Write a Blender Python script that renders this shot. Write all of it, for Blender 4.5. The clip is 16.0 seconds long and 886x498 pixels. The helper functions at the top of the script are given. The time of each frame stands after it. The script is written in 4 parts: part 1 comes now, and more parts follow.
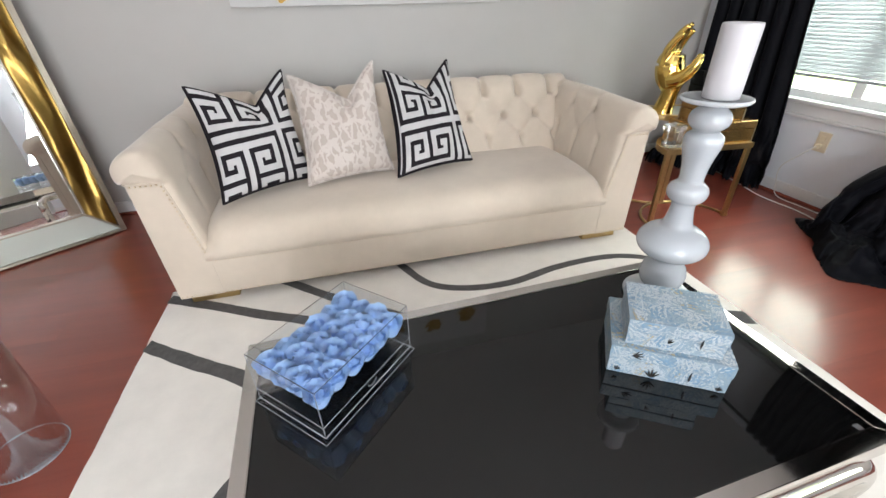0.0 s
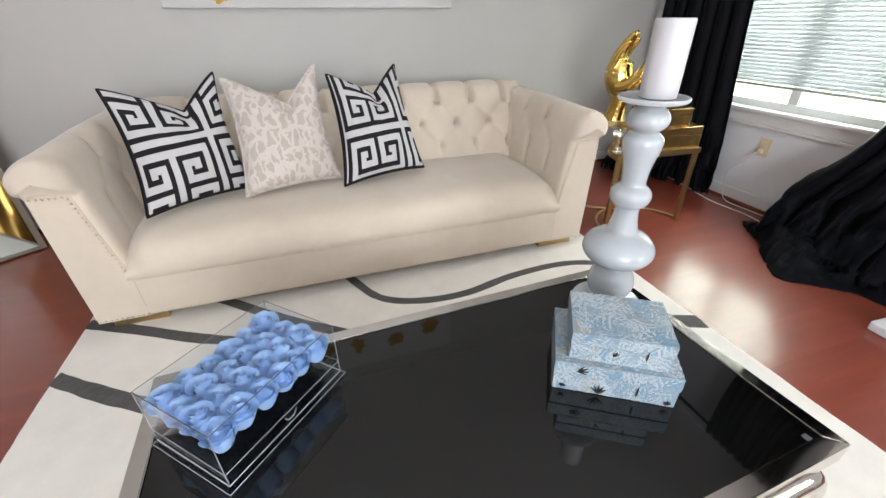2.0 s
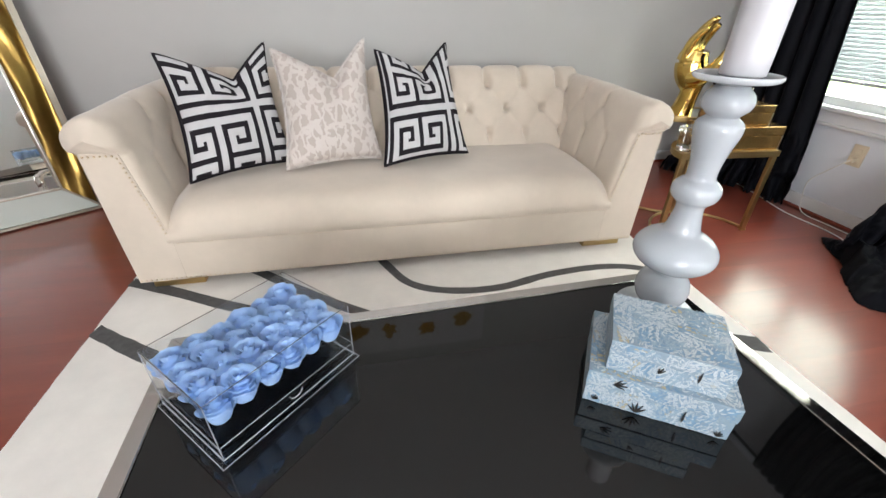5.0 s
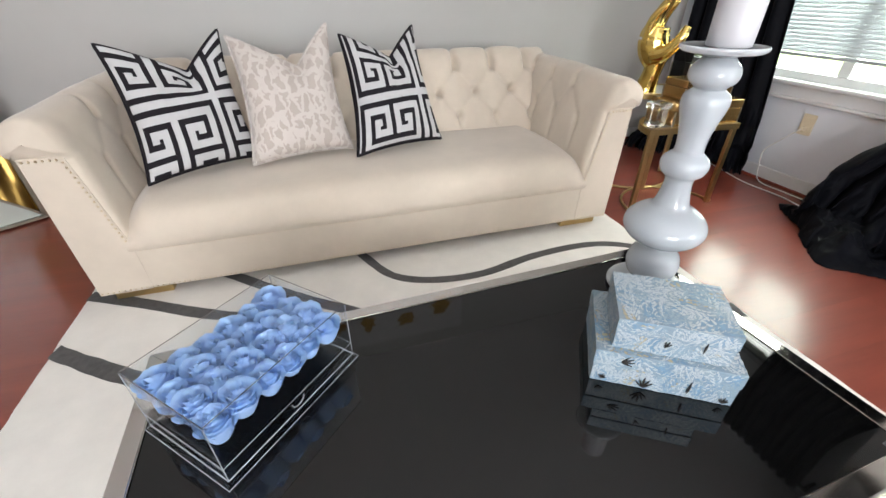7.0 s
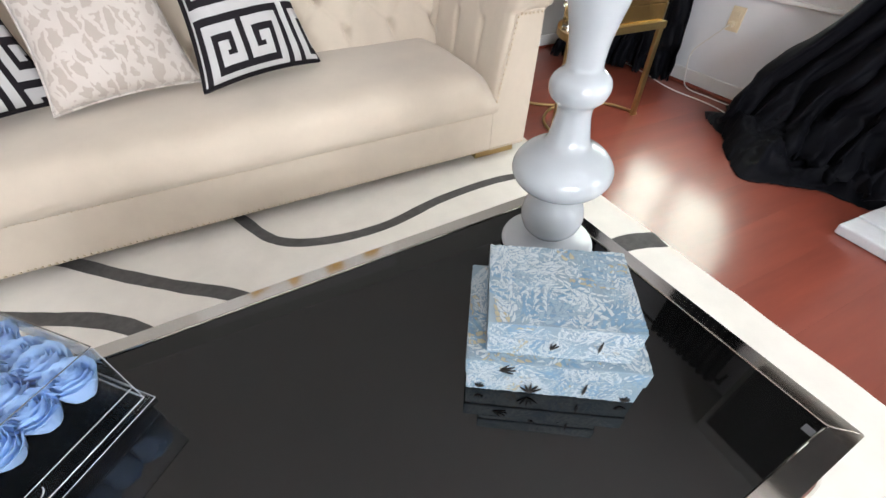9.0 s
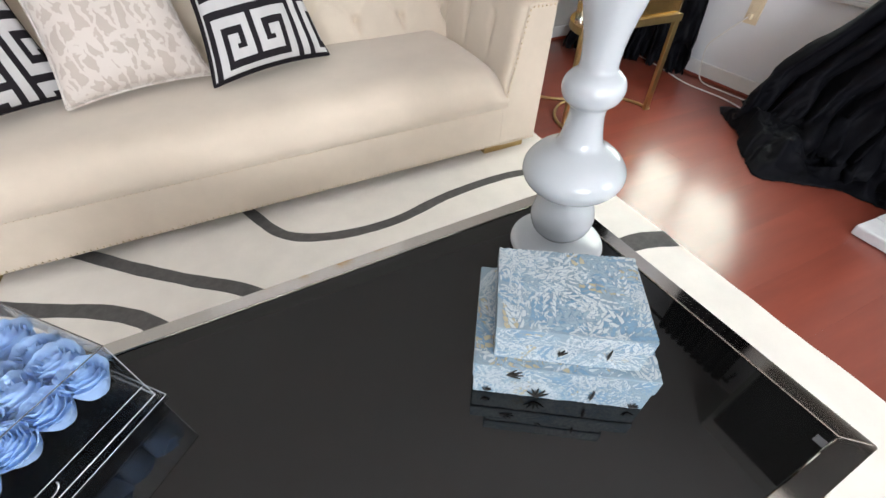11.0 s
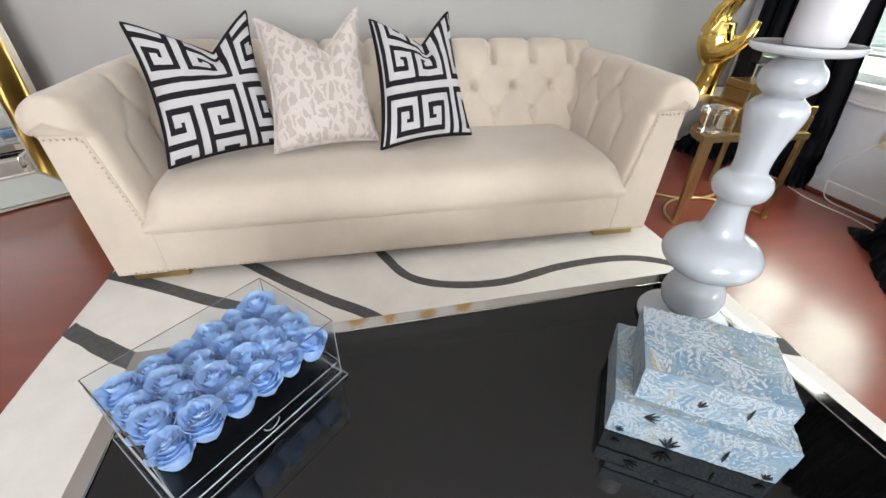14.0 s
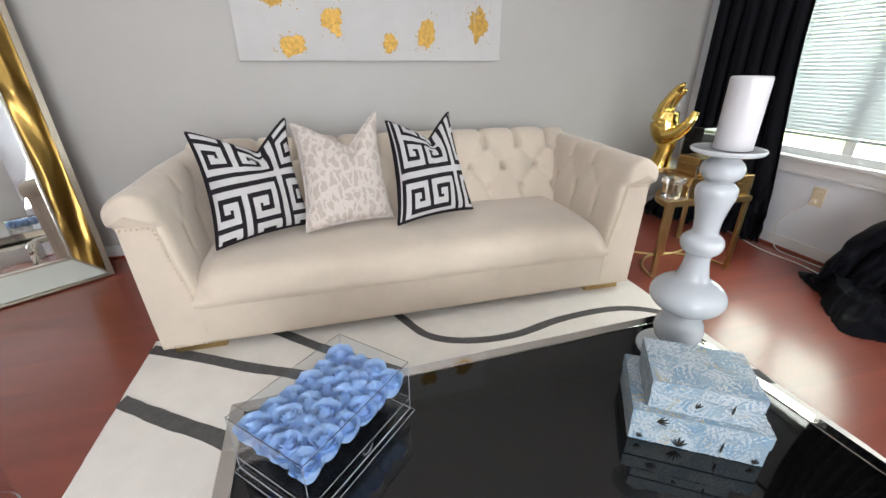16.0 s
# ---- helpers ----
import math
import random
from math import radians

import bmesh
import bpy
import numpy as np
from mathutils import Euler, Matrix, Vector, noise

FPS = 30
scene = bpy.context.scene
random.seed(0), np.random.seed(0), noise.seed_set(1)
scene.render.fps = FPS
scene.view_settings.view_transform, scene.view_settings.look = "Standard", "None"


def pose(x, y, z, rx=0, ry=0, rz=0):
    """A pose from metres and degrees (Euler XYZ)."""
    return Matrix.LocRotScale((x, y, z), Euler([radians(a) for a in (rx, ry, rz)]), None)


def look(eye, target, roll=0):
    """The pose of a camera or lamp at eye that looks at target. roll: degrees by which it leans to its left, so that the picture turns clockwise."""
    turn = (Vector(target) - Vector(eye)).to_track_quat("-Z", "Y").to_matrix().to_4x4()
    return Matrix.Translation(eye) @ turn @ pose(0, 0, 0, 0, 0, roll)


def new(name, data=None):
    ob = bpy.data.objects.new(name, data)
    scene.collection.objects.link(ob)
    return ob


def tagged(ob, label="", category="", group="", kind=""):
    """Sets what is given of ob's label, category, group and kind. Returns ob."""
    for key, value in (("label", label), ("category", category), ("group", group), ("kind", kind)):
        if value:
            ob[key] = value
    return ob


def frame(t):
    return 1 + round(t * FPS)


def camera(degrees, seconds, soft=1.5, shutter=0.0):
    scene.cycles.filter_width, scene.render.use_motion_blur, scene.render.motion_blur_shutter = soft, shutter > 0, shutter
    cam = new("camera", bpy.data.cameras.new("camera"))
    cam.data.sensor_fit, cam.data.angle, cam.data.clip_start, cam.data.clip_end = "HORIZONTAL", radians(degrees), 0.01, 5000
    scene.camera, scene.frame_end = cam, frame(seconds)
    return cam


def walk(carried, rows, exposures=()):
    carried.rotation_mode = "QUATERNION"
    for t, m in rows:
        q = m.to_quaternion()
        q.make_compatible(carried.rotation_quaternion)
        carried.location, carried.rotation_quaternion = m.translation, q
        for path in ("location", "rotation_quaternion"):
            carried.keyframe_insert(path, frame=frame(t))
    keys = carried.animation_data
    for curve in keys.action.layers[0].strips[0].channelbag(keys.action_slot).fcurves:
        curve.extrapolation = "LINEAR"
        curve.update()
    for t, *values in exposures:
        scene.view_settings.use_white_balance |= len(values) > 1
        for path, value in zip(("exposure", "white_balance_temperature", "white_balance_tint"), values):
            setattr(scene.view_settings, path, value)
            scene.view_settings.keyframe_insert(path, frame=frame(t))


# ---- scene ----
cam = camera(95.1, 16.0)
PATH = [
    (0, (0.088, 0.062, 1.145), (0.507, 1.724, 0.115), -1.4),
    (0.5, (0.098, 0.067, 1.141), (0.557, 1.719, 0.111), -0.8),
    (1, (0.11, 0.067, 1.14), (0.616, 1.71, 0.118), -0.3),
    (1.5, (0.142, 0.078, 1.127), (0.686, 1.717, 0.119), -0.2),
    (2, (0.196, 0.108, 1.104), (0.76, 1.751, 0.113), -0.4),
    (2.5, (0.24, 0.151, 1.089), (0.789, 1.81, 0.117), -0.3),
    (3, (0.272, 0.178, 1.085), (0.801, 1.851, 0.124), 0.3),
    (3.5, (0.282, 0.179, 1.079), (0.768, 1.862, 0.113), 0.8),
    (4, (0.276, 0.169, 1.064), (0.698, 1.857, 0.078), 0.9),
    (4.5, (0.26, 0.157, 1.052), (0.613, 1.846, 0.041), 0.9),
    (7, (0.188, 0.199, 1.033), (0.696, 1.811, -0.037), 0.1),
    (7.5, (0.287, 0.256, 1.014), (0.839, 1.814, -0.112), -1.3),
    (8, (0.387, 0.308, 0.993), (0.984, 1.765, -0.24), -1.3),
    (8.5, (0.462, 0.352, 0.966), (1.11, 1.694, -0.368), -0.9),
    (11, (0.471, 0.379, 0.976), (1.067, 1.688, -0.414), -0.9),
    (11.5, (0.419, 0.353, 0.995), (0.939, 1.74, -0.349), -1.0),
    (12, (0.381, 0.334, 1.006), (0.813, 1.785, -0.301), -0.6),
    (12.5, (0.358, 0.326, 1.008), (0.709, 1.828, -0.265), -0.2),
    (13, (0.345, 0.325, 1.008), (0.65, 1.871, -0.223), 0.6),
    (13.5, (0.323, 0.317, 1.011), (0.631, 1.903, -0.168), 1.2),
    (14, (0.268, 0.287, 1.021), (0.613, 1.917, -0.085), 1.2),
    (14.5, (0.193, 0.231, 1.039), (0.589, 1.906, 0.021), 0.7),
    (15, (0.119, 0.165, 1.088), (0.561, 1.878, 0.153), 0.2),
    (15.5, (0.074, 0.126, 1.109), (0.539, 1.867, 0.242), -0.2),
    (16, (0.077, 0.119, 1.12), (0.552, 1.881, 0.302), -0.2),
]
walk(cam, [(t, look(eye, target, roll)) for t, eye, target, roll in PATH], [(0.0, 0.02), (7.0, 0.05), (8.5, 0.17), (12.5, 0.17), (15.0, 0.03), (16.0, -0.03)])

# ---- light ----
world = bpy.data.worlds.new("sky")
scene.world = world
world.use_nodes = True
_n = world.node_tree.nodes
_sky = _n.new("ShaderNodeTexSky")
_sky.sky_type, _sky.sun_disc = "NISHITA", False
_sky.sun_elevation, _sky.sun_rotation = radians(50), radians(100)
_n["Background"].inputs["Strength"].default_value = 0.12
world.node_tree.links.new(_sky.outputs[0], _n["Background"].inputs["Color"])


def opening_lamp(name, m, w, h, power, color=(1, 1, 1)):
    """An area lamp in a wall opening, standing in for sky light."""
    d = bpy.data.lights.new(name, "AREA")
    d.shape, d.size, d.size_y, d.energy, d.color = "RECTANGLE", w, h, power, color
    ob = new(name, d)
    ob.matrix_world = m
    return ob


# the room: x from WEST to EAST, y from SOUTH to NORTH
WEST, EAST, SOUTH, NORTH, CEIL = -2.75, 2.93, -2.7, 2.97, 2.62
opening_lamp("opening_lamp", look((EAST + 0.16, 1.8, 1.25), (0, 1.8, 0.6)), 1.15, 1.25, 72, (0.97, 1.0, 0.97))
# two fill lamps tilted at the ceiling, in added openings out of view
opening_lamp("opening_lamp", look((EAST + 0.06, -1.5, 1.3), (1.7, -0.9, 2.5)), 1.4, 1.3, 90, (0.925, 0.955, 1.0))
opening_lamp("opening_lamp", look((-0.1, SOUTH - 0.06, 1.35), (-0.1, -1.1, 2.62)), 1.9, 1.4, 198, (0.925, 0.955, 1.0))


# ---- materials ----
def material(name, color, rough=0.5, metal=0.0, vary=0.0, scale=8.0, bump=0.0, bump_scale=60.0, spec=0.5, sheen=0.0, coat=0.0, color2=None, stretch=(1, 1, 1)):
    """A surface with two scales of variation in colour, gloss and relief."""
    m = bpy.data.materials.new(name)
    m.use_nodes = True
    nt = m.node_tree
    b = nt.nodes["Principled BSDF"]
    b.inputs["Base Color"].default_value = (*color, 1)
    b.inputs["Roughness"].default_value, b.inputs["Metallic"].default_value = rough, metal
    b.inputs["Specular IOR Level"].default_value = spec
    b.inputs["Sheen Weight"].default_value, b.inputs["Coat Weight"].default_value = sheen, coat
    b.inputs["Coat Roughness"].default_value = 0.05
    tex = nt.nodes.new("ShaderNodeTexCoord")
    mp = nt.nodes.new("ShaderNodeMapping")
    mp.inputs["Scale"].default_value = stretch
    nt.links.new(tex.outputs["Object"], mp.inputs["Vector"])
    if vary or color2:
        n1 = nt.nodes.new("ShaderNodeTexNoise")
        n1.inputs["Scale"].default_value, n1.inputs["Detail"].default_value = scale, 8
        n1.inputs["Roughness"].default_value = 0.65
        nt.links.new(mp.outputs[0], n1.inputs["Vector"])
        ramp = nt.nodes.new("ShaderNodeValToRGB")
        ramp.color_ramp.elements[0].position, ramp.color_ramp.elements[1].position = 0.3, 0.7
        c2 = color2 or tuple(min(1, c * (1 + vary)) for c in color)
        c1 = color if color2 else tuple(c * (1 - vary) for c in color)
        ramp.color_ramp.elements[0].color, ramp.color_ramp.elements[1].color = (*c1, 1), (*c2, 1)
        nt.links.new(n1.outputs["Fac"], ramp.inputs["Fac"])
        nt.links.new(ramp.outputs["Color"], b.inputs["Base Color"])
        add = nt.nodes.new("ShaderNodeMapRange")
        add.inputs["To Min"].default_value, add.inputs["To Max"].default_value = max(0.01, rough * 0.82), min(1, rough * 1.18)
        nt.links.new(n1.outputs["Fac"], add.inputs["Value"])
        nt.links.new(add.outputs[0], b.inputs["Roughness"])
    if bump:
        n2 = nt.nodes.new("ShaderNodeTexNoise")
        n2.inputs["Scale"].default_value, n2.inputs["Detail"].default_value = bump_scale, 5
        nt.links.new(mp.outputs[0], n2.inputs["Vector"])
        bp = nt.nodes.new("ShaderNodeBump")
        bp.inputs["Strength"].default_value, bp.inputs["Distance"].default_value = bump, 0.004
        nt.links.new(n2.outputs["Fac"], bp.inputs["Height"])
        nt.links.new(bp.outputs[0], b.inputs["Normal"])
    return m


def clear(name, color=(1, 1, 1), ior=1.45, rough=0.0):
    m = bpy.data.materials.new(name)
    m.use_nodes = True
    b = m.node_tree.nodes["Principled BSDF"]
    b.inputs["Base Color"].default_value = (*color, 1)
    b.inputs["Transmission Weight"].default_value, b.inputs["IOR"].default_value, b.inputs["Roughness"].default_value = 1.0, ior, rough
    return m


def thin_clear(name, tint=(1, 1, 1), base=0.025):
    """A thin clear sheet: it lets light straight through and mirrors at its surface."""
    m = bpy.data.materials.new(name)
    m.use_nodes = True
    nt = m.node_tree
    nt.nodes.remove(nt.nodes["Principled BSDF"])
    tr, gl, lw, pw, mr, mx = (nt.nodes.new(k) for k in ("ShaderNodeBsdfTransparent", "ShaderNodeBsdfGlossy", "ShaderNodeLayerWeight", "ShaderNodeMath", "ShaderNodeMapRange", "ShaderNodeMixShader"))
    tr.inputs["Color"].default_value = (*tint, 1)
    gl.inputs["Roughness"].default_value = 0.02
    lw.inputs["Blend"].default_value = 0.5
    pw.operation, pw.inputs[1].default_value = "POWER", 4.5
    mr.inputs["To Min"].default_value, mr.inputs["To Max"].default_value = base, 0.85
    nt.links.new(lw.outputs["Facing"], pw.inputs[0])
    nt.links.new(pw.outputs[0], mr.inputs["Value"])
    nt.links.new(mr.outputs[0], mx.inputs[0])
    nt.links.new(tr.outputs[0], mx.inputs[1])
    nt.links.new(gl.outputs[0], mx.inputs[2])
    nt.links.new(mx.outputs[0], nt.nodes["Material Output"].inputs["Surface"])
    return m


def glow(name, color, strength):
    m = bpy.data.materials.new(name)
    m.use_nodes = True
    b = m.node_tree.nodes["Principled BSDF"]
    b.inputs["Base Color"].default_value = (*color, 1)
    b.inputs["Emission Color"].default_value, b.inputs["Emission Strength"].default_value = (*color, 1), strength
    return m


WALL = material("wall_paint", (0.455, 0.445, 0.422), 0.55, vary=0.025, scale=2.5, bump=0.12, bump_scale=140)
WALL_LOW = material("white_wall_paint", (0.67, 0.69, 0.73), 0.5, vary=0.03, scale=3, bump=0.1, bump_scale=140)
CEILING = material("ceiling_paint", (0.92, 0.92, 0.92), 0.7, vary=0.02, bump=0.2, bump_scale=180)
TRIM = material("trim_paint", (0.68, 0.68, 0.68), 0.35, vary=0.03, scale=14, bump=0.05)
VELVET = material("cream_velvet", (0.57, 0.492, 0.402), 0.85, vary=0.085, scale=3.5, bump=0.12, bump_scale=420, sheen=0.35, spec=0.25)
BRASS = material("brushed_brass", (0.50, 0.36, 0.165), 0.38, 1.0, vary=0.08, scale=30, bump=0.05, bump_scale=200, stretch=(1, 1, 8))
NAIL = material("nailhead_brass", (0.58, 0.48, 0.34), 0.3, 1.0)
GOLD = material("polished_gold", (0.70, 0.50, 0.15), 0.12, 1.0, vary=0.08, scale=9)
# gold colour for what the mirror frame's side bevel reflects
GOLD_REFLECTION = material("gold_reflection_tint", (0.33, 0.21, 0.06), 0.32, 1.0, vary=0.3, scale=4)
CHROME = material("chrome", (0.66, 0.63, 0.59), 0.07, 1.0, vary=0.03, scale=12)
BLACKGLASS = material("black_glass", (0.003, 0.003, 0.003), 0.03, vary=0.3, scale=3, spec=0.57)
WHITEGLASS = material("white_glass", (0.41, 0.435, 0.455), 0.13, vary=0.015, scale=6, coat=0.15)
_wg = WHITEGLASS.node_tree.nodes["Principled BSDF"]
_wg.inputs["Subsurface Weight"].default_value, _wg.inputs["Subsurface Scale"].default_value = 0.8, 0.06
_wg.inputs["Subsurface Radius"].default_value = (1, 1, 1)
WAX = material("white_wax", (0.53, 0.52, 0.535), 0.5, vary=0.02, scale=10, bump=0.08, bump_scale=60)
BLACKCLOTH = material("black_velvet_cloth", (0.0042, 0.0045, 0.0066), 0.55, vary=0.3, scale=12, bump=0.15, bump_scale=300, spec=0.06, sheen=0.01)
KEYBLACK = material("black_print", (0.015, 0.0125, 0.0155), 0.85, spec=0.15, vary=0.2, scale=40, bump=0.25, bump_scale=900)
KEYWHITE = material("white_print", (0.485, 0.475, 0.475), 0.8, vary=0.03, scale=30, bump=0.25, bump_scale=900)
RUG = material("ivory_pile", (0.76, 0.725, 0.67), 0.95, vary=0.05, scale=9, bump=0.35, bump_scale=850, sheen=0.2, spec=0.1)
RUGGREY = material("grey_pile", (0.105, 0.102, 0.10), 0.95, vary=0.2, scale=45, bump=0.4, bump_scale=850, spec=0.1)
ROSE = material("blue_petal", (0.50, 0.68, 0.92), 0.8, vary=0.08, scale=40, bump=0.1, bump_scale=300, sheen=0.15, spec=0.12)
_nt = ROSE.node_tree
_tl, _mx = _nt.nodes.new("ShaderNodeBsdfTranslucent"), _nt.nodes.new("ShaderNodeMixShader")
_tl.inputs["Color"].default_value, _mx.inputs[0].default_value = (0.52, 0.72, 0.97, 1), 0.42
_nt.links.new(_nt.nodes["Principled BSDF"].outputs[0], _mx.inputs[1])
_nt.links.new(_tl.outputs[0], _mx.inputs[2])
_nt.links.new(_mx.outputs[0], _nt.nodes["Material Output"].inputs["Surface"])
ACRYLIC = thin_clear("clear_acrylic", (0.975, 0.985, 0.99))
BLOCK = clear("solid_acrylic", (0.97, 0.98, 0.98), 1.4, 0.03)
EDGE = material("polished_acrylic_edge", (0.48, 0.51, 0.55), 0.12, 0.4, vary=0.3, scale=40)
# same acrylic for the case's top rim, with a dark reflection in its colour
EDGE_DARK = material("dark_reflection_edge", (0.10, 0.095, 0.09), 0.15, 0.2, vary=0.3, scale=40)
MIRROR = material("mirror_glass", (0.88, 0.90, 0.89), 0.008, 1.0)
CHAMPAGNE = material("champagne_metal", (0.36, 0.32, 0.26), 0.35, 1.0, vary=0.06, scale=40)
BRONZE = material("amber_mirror_glass", (0.44, 0.27, 0.10), 0.2, 0.85, vary=0.08, scale=5)
PALEGLASS = material("pale_mirror_glass", (0.62, 0.67, 0.61), 0.15, 0.15, vary=0.04, scale=3)
CREAMPLASTIC = material("cream_plastic", (0.66, 0.56, 0.40), 0.4, vary=0.04, scale=30)
CABLE = material("white_cable", (0.62, 0.60, 0.57), 0.5)
CANVAS = material("painted_canvas", (0.54, 0.535, 0.525), 0.7, vary=0.05, scale=5, bump=0.35, bump_scale=70)
LEAF = material("gold_leaf", (0.44, 0.26, 0.055), 0.42, 0.6, vary=0.5, scale=45, bump=1.0, bump_scale=90)
SLAT = material("white_slat", (0.43, 0.45, 0.47), 0.45, vary=0.02)
_nt = SLAT.node_tree
_tl, _mx = _nt.nodes.new("ShaderNodeBsdfTranslucent"), _nt.nodes.new("ShaderNodeMixShader")
_tl.inputs["Color"].default_value, _mx.inputs[0].default_value = (0.75, 0.80, 0.82, 1), 0.025
_nt.links.new(_nt.nodes["Principled BSDF"].outputs[0], _mx.inputs[1])
_nt.links.new(_tl.outputs[0], _mx.inputs[2])
_nt.links.new(_mx.outputs[0], _nt.nodes["Material Output"].inputs["Surface"])
BRICKPAINT = material("painted_brick", (0.60, 0.61, 0.64), 0.55, vary=0.08, scale=14, bump=0.6, bump_scale=60)
FOIL = material("dark_foil", (0.05, 0.045, 0.04), 0.35, 0.6, vary=0.2, scale=80)
STICKER = material("dull_sticker", (0.06, 0.06, 0.065), 0.6, vary=0.2, scale=90)
PANE = thin_clear("window_pane", (0.95, 1.0, 0.97))


def floor_material():
    m = material("stained_boards", (0.215, 0.047, 0.029), 0.5, vary=0.16, scale=3.0, bump=0.08, bump_scale=30, spec=0.12, coat=1.0, stretch=(0.35, 3, 3))
    m.node_tree.nodes["Principled BSDF"].inputs["Coat Roughness"].default_value = 0.21
    nt = m.node_tree
    b = nt.nodes["Principled BSDF"]
    ramp = [n for n in nt.nodes if n.type == "VALTORGB"][0]
    info = nt.nodes.new("ShaderNodeObjectInfo")
    hsv = nt.nodes.new("ShaderNodeHueSaturation")
    rng = nt.nodes.new("ShaderNodeMapRange")
    rng.inputs["To Min"].default_value, rng.inputs["To Max"].default_value = 0.965, 1.035
    nt.links.new(info.outputs["Random"], rng.inputs["Value"])
    nt.links.new(rng.outputs[0], hsv.inputs["Value"])
    nt.links.new(ramp.outputs[0], hsv.inputs["Color"])
    # pale scuffs and dust
    sc = nt.nodes.new("ShaderNodeTexNoise")
    sc.inputs["Scale"].default_value, sc.inputs["Detail"].default_value = 5.5, 9
    sc.inputs["Roughness"].default_value = 0.75
    geo = nt.nodes.new("ShaderNodeNewGeometry")
    nt.links.new(geo.outputs["Position"], sc.inputs["Vector"])
    r2 = nt.nodes.new("ShaderNodeValToRGB")
    r2.color_ramp.elements[0].position, r2.color_ramp.elements[1].position = 0.66, 0.80
    r2.color_ramp.elements[1].color = (0.5, 0.5, 0.5, 1)
    nt.links.new(sc.outputs["Fac"], r2.inputs["Fac"])
    mix = nt.nodes.new("ShaderNodeMix")
    mix.data_type = "RGBA"
    nt.links.new(r2.outputs[0], mix.inputs["Factor"])
    nt.links.new(hsv.outputs[0], mix.inputs[6])
    mix.inputs[7].default_value = (0.30, 0.17, 0.14, 1)
    nt.links.new(mix.outputs[2], b.inputs["Base Color"])
    return m


FLOOR = floor_material()


PAPER = material("blue_grey_paper", (0.29, 0.355, 0.385), 0.32, scale=26, color2=(0.19, 0.28, 0.35), bump=0.05, bump_scale=200)
INK_WHITE = material("white_ink", (0.47, 0.52, 0.535), 0.32, vary=0.08, scale=60)
INK_BLUE = material("blue_ink", (0.165, 0.29, 0.41), 0.32, vary=0.15, scale=60)
INK_GREY = material("grey_blue_ink", (0.27, 0.36, 0.42), 0.32, vary=0.12, scale=60)
INK_LINE = material("dark_blue_line_ink", (0.15, 0.24, 0.33), 0.32, vary=0.15, scale=60)
INK_OCHRE = material("ochre_ink", (0.40, 0.355, 0.24), 0.3, vary=0.15, scale=60)


def damask_material():
    """Champagne velvet with a paler cut pattern like coral."""
    m = material("cut_velvet", (0.435, 0.375, 0.33), 0.6, vary=0.05, scale=6, bump=0.2, bump_scale=500, sheen=0.4, spec=0.3)
    nt = m.node_tree
    b = nt.nodes["Principled BSDF"]
    tex = nt.nodes.new("ShaderNodeTexCoord")
    nz = nt.nodes.new("ShaderNodeTexNoise")
    nz.inputs["Scale"].default_value = 26
    nt.links.new(tex.outputs["Object"], nz.inputs["Vector"])
    ma = nt.nodes.new("ShaderNodeVectorMath")
    ma.operation = "MULTIPLY_ADD"
    ma.inputs[1].default_value = (0.06, 0.06, 0.06)
    nt.links.new(nz.outputs["Color"], ma.inputs[0])
    nt.links.new(tex.outputs["Object"], ma.inputs[2])
    mp = nt.nodes.new("ShaderNodeMapping")
    mp.inputs["Scale"].default_value = (1.25, 0.8, 0.55)
    nt.links.new(ma.outputs[0], mp.inputs["Vector"])
    v = nt.nodes.new("ShaderNodeTexVoronoi")
    v.feature = "DISTANCE_TO_EDGE"
    v.inputs["Scale"].default_value = 23
    nt.links.new(mp.outputs[0], v.inputs["Vector"])
    r = nt.nodes.new("ShaderNodeValToRGB")
    r.color_ramp.elements[0].position, r.color_ramp.elements[0].color = 0.115, (1, 1, 1, 1)
    r.color_ramp.elements[1].position, r.color_ramp.elements[1].color = 0.16, (0, 0, 0, 1)
    nt.links.new(v.outputs["Distance"], r.inputs["Fac"])
    mix = nt.nodes.new("ShaderNodeMix")
    mix.data_type = "RGBA"
    ramp = [n for n in nt.nodes if n.type == "VALTORGB" and n != r][0]
    nt.links.new(r.outputs[0], mix.inputs["Factor"])
    nt.links.new(ramp.outputs[0], mix.inputs[6])
    mix.inputs[7].default_value = (0.555, 0.50, 0.455, 1)
    nt.links.new(mix.outputs[2], b.inputs["Base Color"])
    return m


DAMASK = damask_material()


# ---- mesh helpers ----
def thing(name, at, label, category, group="", kind=""):
    """An Empty at a thing's base."""
    ob = new(name)
    ob.empty_display_size = 0.05
    ob.matrix_basis = Matrix.Translation(at)
    return tagged(ob, label, category, group, kind)


def finish(name, bm, mat, smooth=False):
    me = bpy.data.meshes.new(name)
    bmesh.ops.recalc_face_normals(bm, faces=bm.faces)
    bm.to_mesh(me)
    bm.free()
    for m in mat if isinstance(mat, (list, tuple)) else [mat]:
        me.materials.append(m)
    if smooth:
        me.polygons.foreach_set("use_smooth", [True] * len(me.polygons))
    return me


def adopt(ob, parent):
    """Put a part, built in world coordinates, under its thing."""
    ob.parent = parent
    top, inv = parent, Matrix()
    while top.parent:
        top = top.parent
    if parent is top:
        inv = parent.matrix_basis.inverted()
    ob.matrix_parent_inverse = inv
    return ob


